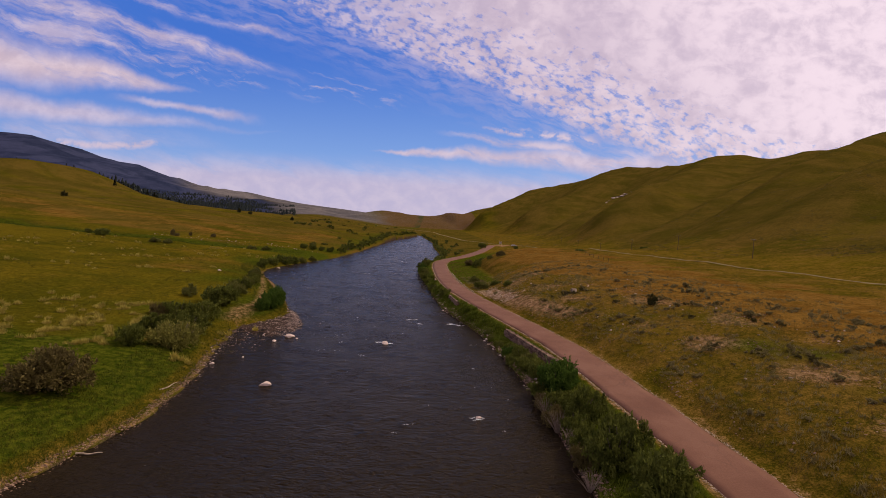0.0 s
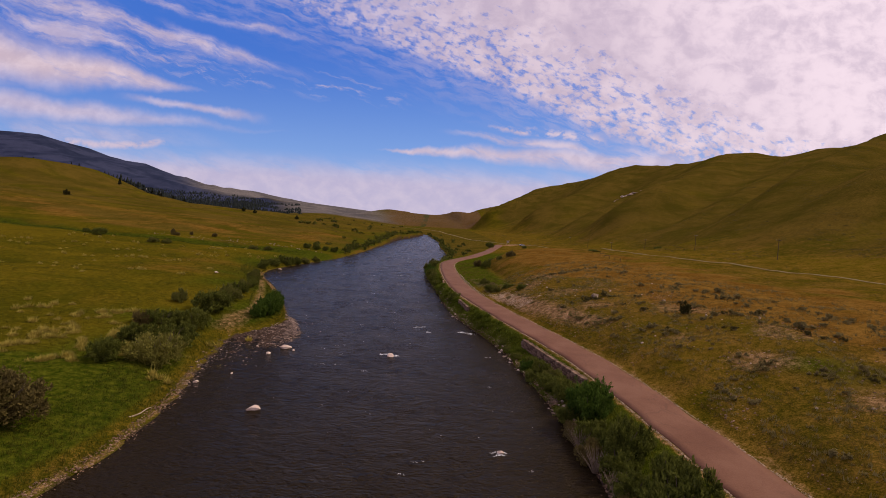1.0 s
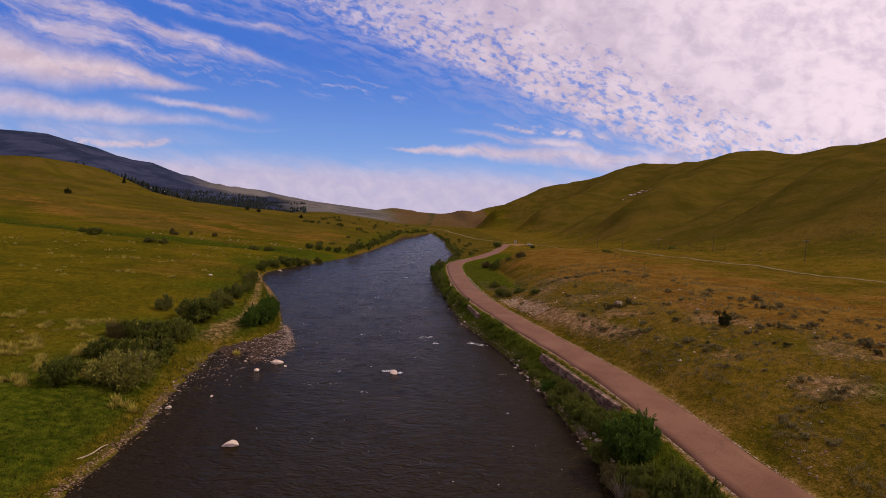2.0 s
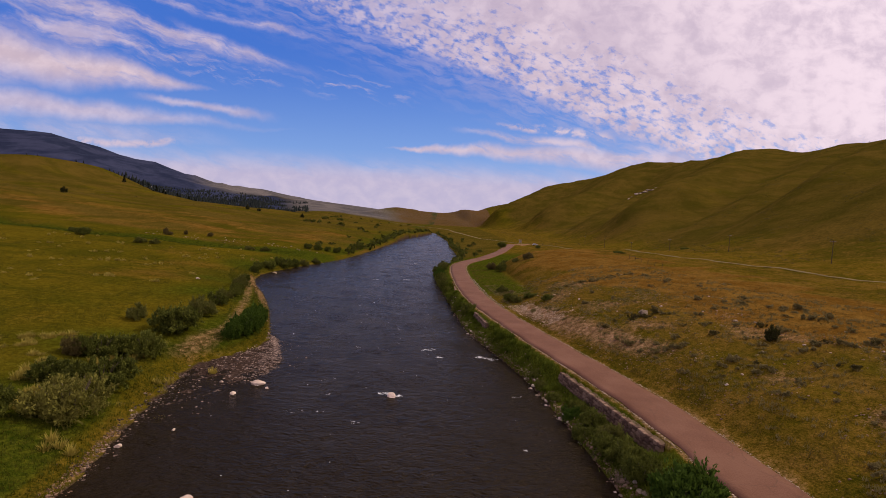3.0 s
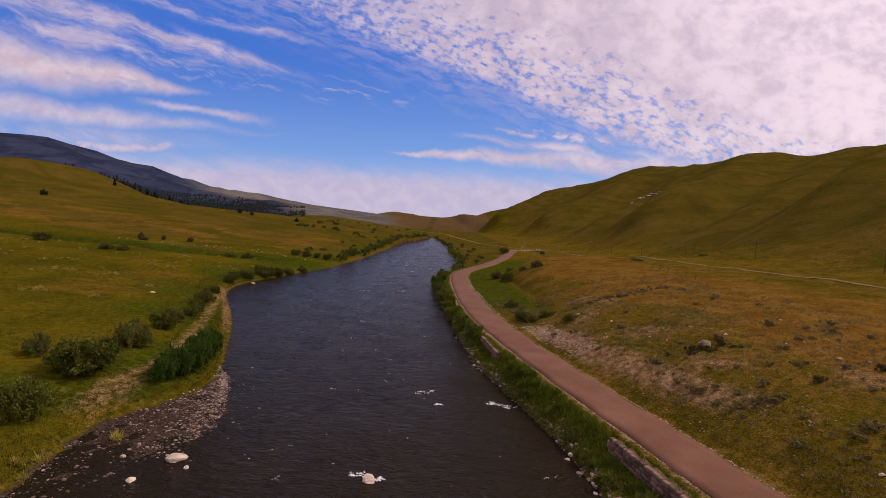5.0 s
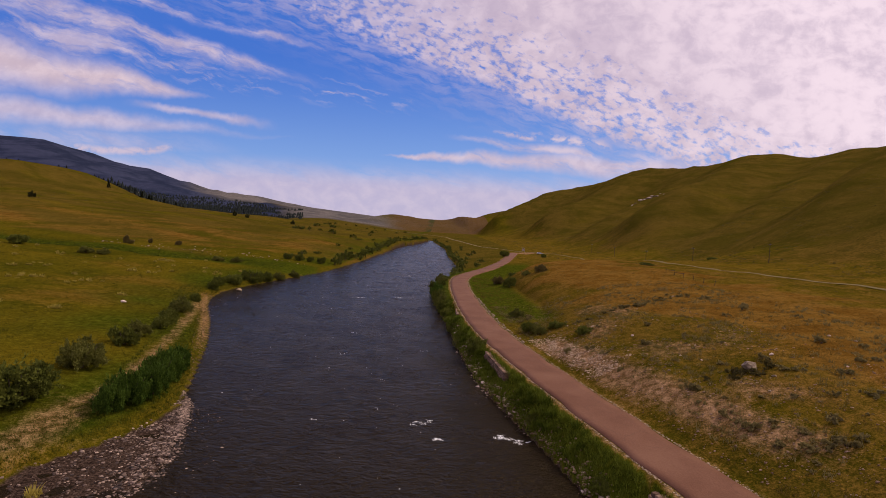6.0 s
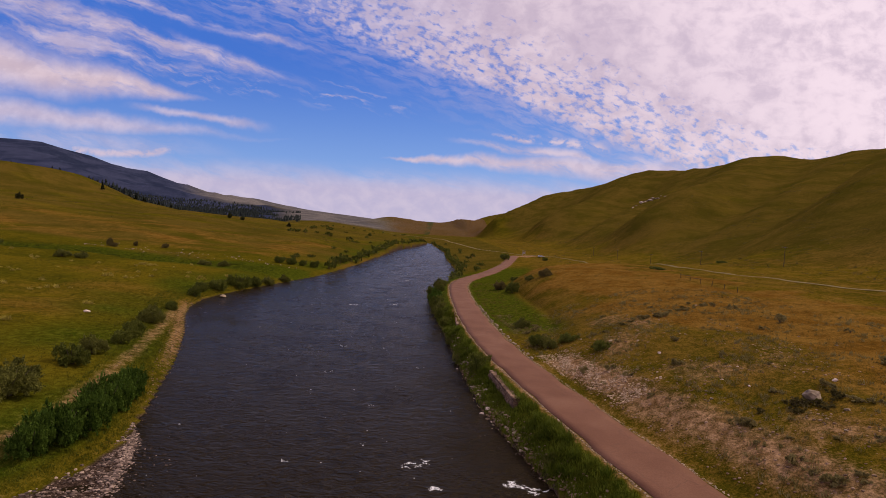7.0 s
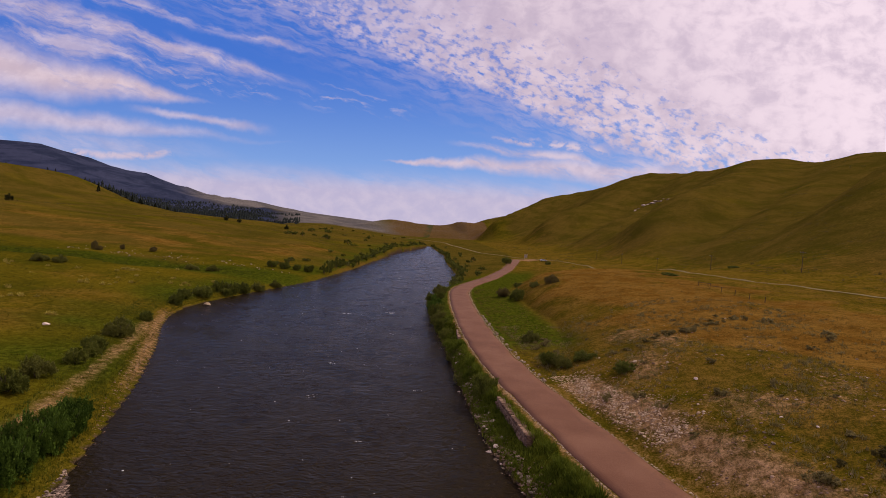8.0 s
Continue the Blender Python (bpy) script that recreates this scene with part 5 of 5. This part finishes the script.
def lay_gravel():
    r = np.random.RandomState(90)
    mat = island_material("mixed_gravel", ((0.030, 0.019, 0.015), (0.050, 0.032, 0.024), (0.085, 0.055, 0.041), (0.22, 0.150, 0.112), (0.60, 0.44, 0.34)))
    tan = island_material("tan_shingle", ((0.13, 0.068, 0.036), (0.25, 0.145, 0.082), (0.44, 0.29, 0.185)))
    # the bar, thinning out into the shallows
    n = 9000
    y = 66 + 38 * r.rand(n) ** 0.8
    a, b = bank_left(y) - 0.3, bar_edge(y) + 0.5
    x = a + (b - a) * r.rand(n)
    f = (x - a) / np.maximum(b - a, 0.1)
    k = (b > a) & (r.rand(n) < 0.10 + 0.12 * smooth(72, 84, y) + 0.4 * smooth(0.5, 0.85, f) * smooth(80, 86, y))
    x, y = x[k], y[k]
    y2 = r.uniform(68, 100, 500)
    x2 = bar_edge(y2) + 4.0 * r.rand(500) ** 1.5
    y3 = r.uniform(58, 82, 700)
    x3 = bank_left(y3) + r.normal(size=700) * 0.55 + 0.25
    x, y = np.concatenate([x, x2, x3]), np.concatenate([y, y2, y3])
    z = np.maximum(ground_z(x, y), -0.04) + 0.01
    size = 0.05 + 0.13 * r.rand(len(x)) ** 3
    pebbles("gravel", "mixed pale and dark cobbles of the gravel bar", x, y, z, size, mat, 91)
    # pale stones washed up on the bar, thickest along its outer edge
    n = 6800
    y6 = 68 + 37 * r.rand(n) ** 0.7
    a, b = bank_left(y6) - 0.4, bar_edge(y6) + 0.2
    f = r.rand(n) ** 0.7
    k = (b > a + 0.5) & (r.rand(n) < 0.04 + 0.30 * smooth(80, 92, y6) + 0.5 * smooth(0.55, 0.85, f) * smooth(79, 84, y6))
    x6, y6 = (a + (b - a) * f)[k], y6[k]
    pale = island_material("pale_cobbles", ((0.080, 0.050, 0.037), (0.19, 0.125, 0.094), (0.52, 0.38, 0.295)))
    pebbles("pale_cobbles", "pale pinkish cobbles strewn over the gravel bar", x6, y6, np.maximum(ground_z(x6, y6), -0.03) + 0.02, 0.045 + 0.15 * r.rand(len(x6)) ** 3, pale, 96)
    y7 = r.uniform(26, 66, 2600)
    x7 = bank_left(y7) + 0.5 - 1.3 * r.rand(2600) ** 1.2
    pebbles("bank_shingle", "pinkish shingle strip along the grassy bank", x7, y7, np.maximum(ground_z(x7, y7), -0.04) + 0.005, 0.04 + 0.10 * r.rand(2600) ** 3, tan, 97)
    y4 = r.uniform(104, 168, 900)
    x4 = bank_left(y4) - 2.6 * r.rand(900) ** 1.5 * smooth(100, 125, y4) + 0.4
    y5 = r.uniform(92, 150, 420)
    x5 = bank_left(y5) - PATH_OFF(y5) + r.normal(size=420) * 0.45
    x, y = np.concatenate([x4, x5[:180]]), np.concatenate([y4, y5[:180]])
    pebbles("shingle", "tan shingle along the shore and the flood path", x, y, np.maximum(ground_z(x, y), -0.04) + 0.005, 0.04 + 0.10 * r.rand(len(x)) ** 3, tan, 94)
    # crumbled edge of the asphalt
    y = 24 + 200 * r.rand(5200) ** 1.3
    e = road_left(y)
    g = (road_left(y + 2) - road_left(y - 2)) / 4
    w = np.where(r.rand(5200) < 0.5, -0.10 - 0.22 * r.rand(5200) ** 2, ROAD_WIDTH + 0.10 + 0.30 * r.rand(5200) ** 2)
    x, y = e + w / np.hypot(1, g), y - w * g / np.hypot(1, g)
    pebbles("road_edge_gravel", "pale crumbled gravel along the road's edges", x, y, ground_z(x, y) + 0.02, 0.04 + 0.06 * r.rand(5200) ** 2, island_material("crumbled_edge", ((0.24, 0.155, 0.09), (0.42, 0.29, 0.18), (0.60, 0.45, 0.31))), 95)
    n = 5200
    y = r.uniform(30, 170, n)
    x = bank_right(y) + r.normal(size=n) * 0.5 + 0.5
    pebbles("shore_gravel", "brown and pale shingle under the road bank", x, y, np.maximum(ground_z(x, y), -0.08) + 0.02, 0.05 + 0.14 * r.rand(n) ** 3, tan, 92)
    # stony soil on the cut slope
    n = 9000
    y = 36 + 99 * r.rand(n)
    s = 0.8 + 24 * r.rand(n)
    x = road_left(y) + ROAD_WIDTH + 0.7 + s
    k = (wave(x, y, 17, 24) + r.uniform(-0.7, 0.7, n) > 0.15) | ((s < 8) & (y > 84) & (y < 129))
    pebbles("scree", "loose pale stones on the cut slope", x[k], y[k], ground_z(x[k], y[k]) + 0.01, 0.04 + 0.11 * r.rand(k.sum()) ** 3, tan, 93)

    # pale stones strewn along the far side of the old channel
    n = 170
    x = -58 - 85 * r.rand(n) ** 0.8
    y = 243 + 5.0 * r.normal(size=n) - 0.05 * (x + 60)
    k = wave(x, y, 15, 26) + r.uniform(-0.7, 0.7, n) > -0.1
    pebbles("channel_stones", "pale stones strewn along an old river channel", x[k], y[k], ground_z(x[k], y[k]) + 0.08, 0.12 + 0.30 * r.rand(k.sum()) ** 3, island_material("pale_field_stones", ((0.24, 0.17, 0.10), (0.38, 0.29, 0.19), (0.52, 0.42, 0.30))), 99, 1.6)
    # the bare, crumbling cut above the road
    n = 3200
    y = 107 + 21 * r.rand(n)
    s = 3.2 + 1.25 * r.normal(size=n)
    x = road_left(y) + ROAD_WIDTH + 0.7 + s
    k = (s > 0.7) & (wave(x, y, 5, 25) + r.uniform(-0.8, 0.8, n) > -0.35)
    cream = island_material("cream_rubble", ((0.28, 0.165, 0.085), (0.48, 0.325, 0.19), (0.68, 0.51, 0.33)))
    pebbles("cut_rubble", "cream-coloured rubble on the bare road cut", x[k], y[k], ground_z(x[k], y[k]) + 0.01, 0.05 + 0.13 * r.rand(k.sum()) ** 2.5, cream, 98)


lay_gravel()


def spread_foam():
    """White water: torn crests behind sunken stones, and flecks."""
    r = np.random.RandomState(66)
    strong = [(-4.3, 99, 1.9), (3.7, 96.9, 1.5), (5.0, 96, 1.7), (5.6, 49.4, 1.3), (-8.8, 79.0, 1.6), (-6.6, 78.9, 0.8), (-2.4, 95.6, 1.0), (-15.2, 184, 1.5), (-25.6, 180, 1.6), (-23.4, 270, 2.0), (-17.4, 243, 1.6)]
    weak = [(-15, 98.3), (-10.2, 81), (-9.6, 112), (-1.4, 47.4), (-2.8, 45.2), (8, 46.7), (-16, 83), (-14.1, 78), (-10.1, 71), (7.4, 80.7), (6.1, 67.3), (-16.9, 72.7),
            (1, 71.8), (-14.3, 73.1), (-18, 123.7), (-5.8, 127.7), (-2.4, 151), (-18.8, 138), (-9.3, 102.6), (-21, 262), (-30, 300), (-20, 330), (-14, 205), (-12, 160)]
    cx, cy, sz = [], [], []
    for x, y, w in strong + [(x, y, r.uniform(0.5, 1.1) * (1 + y / 200)) for x, y in weak]:
        lively = (x, y, w) in strong
        for _ in range(r.randint(7, 12) if lively else r.randint(2, 5)):
            # one torn streak, bent and thinning out
            n = int(r.uniform(12, 26) * (1.3 if lively else 0.7))
            ox, oy, l, bend = r.normal() * 0.32 * w, r.normal() * 0.20 * w, w * r.uniform(0.25, 0.6), r.uniform(-0.5, 0.5)
            t = r.uniform(-1, 1, n)
            cx.append(x + ox + l * 0.5 * t + 0.03 * r.normal(size=n))
            cy.append(y + oy + l * bend * t * t + l * r.uniform(-0.3, 0.3) * t + 0.05 * r.normal(size=n))
            sz.append((0.008 + 0.030 * r.rand(n) ** 2) * (1 - 0.6 * np.abs(t)) * (0.9 + y / 260) * (1.25 if lively else 0.8))
    n = 340
    y = 30 + 300 * r.rand(n) ** 1.1
    f = r.uniform(0.08, 0.92, n)
    cx.append(bank_left(y) + f * (bank_right(y) - bank_left(y)))
    cy.append(y)
    sz.append(0.010 + 0.022 * r.rand(n) ** 2 * (1 + y / 90))
    x, y, size = np.concatenate(cx), np.concatenate(cy), np.concatenate(sz)
    ob = pebbles("river_foam", "white foam of small rapids on the dark river", x, y, np.full(len(x), 0.012), 1.6 * size, MAT["foam"], 67, 0.16)
    ob["category"] = "foam"


spread_foam()


# ---------------------------------------------------------------- things people built
def beam(a, b, wa, wb, sides=8):
    """A tapered round bar from a to b, as a bmesh."""
    bm = bmesh.new()
    a, b = Vector(a), Vector(b)
    q = (b - a).to_track_quat("Z", "Y").to_matrix().to_4x4()
    bmesh.ops.create_cone(bm, cap_ends=True, segments=sides, radius1=wa, radius2=wb, depth=(b - a).length, matrix=Matrix.Translation((a + b) / 2) @ q)
    return bm


def block(size, at=(0, 0, 0), bevel=0.0):
    bm = bmesh.new()
    bmesh.ops.create_cube(bm, size=1, matrix=Matrix.Translation(at) @ Matrix.Diagonal((*size, 1)))
    if bevel:
        bmesh.ops.bevel(bm, geom=bm.edges[:], offset=bevel, segments=2, affect="EDGES")
    return bm


def done(name, bm, mat):
    me = bpy.data.meshes.new(name)
    bm.to_mesh(me)
    bm.free()
    me.materials.append(MAT[mat])
    return me


def build_poles():
    root = new("utility_pole")
    tagged(root, "slim dark wooden utility pole on the dry bench", "utility pole", "poles along the track")
    part("shaft", done("shaft", beam((0, 0, -0.6), (0, 0, 6.9), 0.11, 0.07, 10), "pole_wood"), root)
    arm = part("crossarm", done("crossarm", block((1.7, 0.10, 0.12), (0, 0.12, 6.45), 0.01), "pole_wood"), root)
    for k in (-0.75, -0.25, 0.25, 0.75):
        part("insulator", done("insulator", beam((k, 0.12, 6.5), (k, 0.12, 6.68), 0.05, 0.035), "porcelain"), arm, "pale insulator")
    for k in range(1, 6):
        y = 170 + 54 * k
        copy_thing(root, pose(109.5, y, land(109.5, y), 0, 0, 5 * k))
    root.matrix_world = pose(109.5, 170, land(109.5, 170))


build_poles()


def retaining_wall(a, b, high, top, rows, seed, label):
    """A dry stone wall from a to b, its crest at top, built of single stones before an earth core."""
    r = random.Random(seed)
    l = math.dist(a, b)
    turn = math.degrees(math.atan2(b[1] - a[1], b[0] - a[0]))
    core = done("core", block((l, 0.55, high + 0.4), (l / 2, -0.40, -(high + 0.4) / 2 - 0.06), 0.04), "earth")
    root = new("retaining_wall", core)
    root.matrix_world = pose(a[0], a[1], top, 0, 0, turn)
    tagged(root, label, "wall")
    shapes = []
    for k in range(5):
        bm = block((1, 1, 1), bevel=0.09)
        for v in bm.verts:
            v.co += Vector((r.uniform(-0.04, 0.04), r.uniform(-0.05, 0.05), r.uniform(-0.05, 0.05)))
        shapes.append(done("stone", bm, "wallstone"))
    step_up = high / rows
    for row in range(rows):
        x = -r.uniform(0, 0.3)
        while x < l - 0.1:
            w = r.uniform(0.38, 0.85)
            s = part("stone", r.choice(shapes), root)
            s.location = (x + w / 2, r.uniform(-0.04, 0.05), -high + (row + 0.5) * step_up)
            s.scale, s.rotation_euler = (w * 0.95, 0.42, step_up * r.uniform(0.86, 0.96)), (0, 0, r.uniform(-0.05, 0.05))
            x += w


retaining_wall(*WALLS[0], 2.45, 4, 1, "long dry stone retaining wall below the road")
retaining_wall(*WALLS[1], 2.60, 4, 2, "short dry stone retaining wall with an earth top")
retaining_wall(*WALLS[2], 2.65, 3, 3, "overgrown stone retaining wall beside the road")


def driftwood(x, y, l, turn, label):
    r = random.Random(int(l * 100))
    pts = [(-l / 2 + l * k / 6, 0.06 * l * math.sin(k * 0.9 + l), 0.10 + 0.03 * r.uniform(-1, 1)) for k in range(7)]
    bm = bmesh.new()
    rings = []
    for k, p in enumerate(pts):
        w = 0.085 * (1 - 0.6 * k / 6)
        rings.append([bm.verts.new((p[0], p[1] + w * math.cos(q * 0.9), p[2] + w * math.sin(q * 0.9))) for q in range(7)])
    for lo, hi in zip(rings[:-1], rings[1:]):
        for q in range(7):
            bm.faces.new((lo[q], lo[(q + 1) % 7], hi[(q + 1) % 7], hi[q]))
    bm.faces.new(rings[-1]), bm.faces.new(rings[0][::-1])
    ob = new("driftwood_log", done("driftwood_log", bm, "pale_wood"))
    ob.matrix_world = pose(x, y, max(land(x, y), 0.0) + 0.02, 0, 0, turn)
    tagged(ob, label, "driftwood")


driftwood(-26.4, 38.2, 1.9, 12, "pale bleached driftwood log on the shingle")
driftwood(-27.9, 52.3, 2.9, 75, "bent grey driftwood branch along the shore")
driftwood(-36.0, 73.8, 1.6, 40, "pale fallen branch in the bank grass")
driftwood(1.9, 118.4, 1.7, 150, "grey driftwood log lodged against the bank")
driftwood(2.5, 116.8, 1.3, 165, "short driftwood log lodged against the bank")


def fence():
    root = new("fence_post", done("fence_post", beam((0, 0, -0.3), (0, 0, 1.15), 0.06, 0.05), "pole_wood"))
    tagged(root, "weathered wooden fence post on the bench", "fence post", "old fence on the bench")
    for k in range(1, 6):
        x, y = 53 + 0.25 * k, 176 - 4.2 * k
        copy_thing(root, pose(x, y, land(x, y), 4 * math.sin(k * 2.1), 5 * math.sin(k * 1.3), 40 * k))
    root.matrix_world = pose(53, 176, land(53, 176))
    for k in (0, 1):
        x, y = 53.1 + 0.25 * k, 174 - 5 * k
        ob = new("fence_rail", done("fence_rail", beam((-0.1, 2.3, 0.8), (0.1, -2.3, 0.95), 0.05, 0.045), "pole_wood"))
        ob.matrix_world = pose(x, y, land(x, y))
        tagged(ob, "old wooden rail of a broken fence", "fence rail", "old fence on the bench")


fence()


def parked_car(x, y, turn):
    root = new("parked_car")
    tagged(root, "small silver car parked at the road's end", "car")
    bm = bmesh.new()
    side = [(-2.15, 0.45), (-2.2, 0.85), (-1.9, 0.98), (-1.45, 1.42), (0.35, 1.45), (1.0, 1.02), (2.0, 0.88), (2.2, 0.7), (2.15, 0.42)]
    for yy in (-0.82, 0.82):
        for px, pz in side:
            bm.verts.new((px, yy * (0.86 if pz > 1.2 else 1.0), pz))
    bm.verts.ensure_lookup_table()
    n = len(side)
    for k in range(n):
        bm.faces.new((bm.verts[k], bm.verts[(k + 1) % n], bm.verts[n + (k + 1) % n], bm.verts[n + k]))
    bm.faces.new([bm.verts[k] for k in range(n)][::-1]), bm.faces.new([bm.verts[n + k] for k in range(n)])
    bmesh.ops.recalc_face_normals(bm, faces=bm.faces[:])
    bmesh.ops.bevel(bm, geom=bm.edges[:], offset=0.05, segments=2, affect="EDGES")
    part("body", done("body", bm, "car_paint"), root)
    for yy in (-0.78, 0.78):
        part("side_window", done("side_window", block((1.7, 0.06, 0.30), (-0.5, yy, 1.2), 0.02), "glass_dark"), root, "dark tinted window")
        for xx in (-1.35, 1.35):
            part("wheel", done("wheel", beam((xx, yy - 0.09, 0.32), (xx, yy + 0.09, 0.32), 0.32, 0.32, 16), "rubber"), root, "black tyre")
    root.matrix_world = pose(x, y, land(x, y) + 0.02, 0, 0, turn)


parked_car(59.5, 388.0, 4)


def signboard(x, y):
    root = new("information_board")
    tagged(root, "pale roofed wooden information board by the turning place", "sign board")
    for k in (-0.9, 0.9):
        part("post", done("post", beam((k, 0, -0.4), (k, 0, 3.4), 0.12, 0.11), "pale_wood"), root)
    part("board", done("board", block((1.7, 0.08, 1.5), (0, 0, 2.1), 0.02), "plaster"), root, "blank pale board")
    part("roof", done("roof", block((2.6, 1.0, 0.12), (0, 0, 3.5), 0.03), "pale_wood"), root)
    root.matrix_world = pose(x, y, land(x, y))


signboard(51.0, 408.0)


def cabin(x, y, turn):
    root = new("cabin")
    tagged(root, "small pale cabin on the wooded hillside", "house", "cabins by the forest")
    part("wall", done("wall", block((8, 6, 3.2), (0, 0, 1.2)), "plaster"), root)
    bm = bmesh.new()
    p = [bm.verts.new(v) for v in ((-4.4, -3.5, 2.7), (4.4, -3.5, 2.7), (4.4, 0, 5.0), (-4.4, 0, 5.0), (-4.4, 3.5, 2.7), (4.4, 3.5, 2.7))]
    bm.faces.new(p[:4]), bm.faces.new((p[3], p[2], p[5], p[4])), bm.faces.new((p[0], p[3], p[4])), bm.faces.new((p[1], p[5], p[2])), bm.faces.new((p[0], p[4], p[5], p[1]))
    part("roof", done("roof", bm, "plaster"), root)
    part("door", done("door", block((1.0, 0.08, 2.0), (1.5, -3.03, 0.7)), "pole_wood"), root)
    for k in (-2.2, -0.4):
        part("window", done("window", block((1.0, 0.08, 0.9), (k, -3.03, 1.5)), "glass_dark"), root)
    root.matrix_world = pose(x, y, land(x, y), 0, 0, turn)


cabin(-505, 830, 20)
cabin(-490, 842, 35)
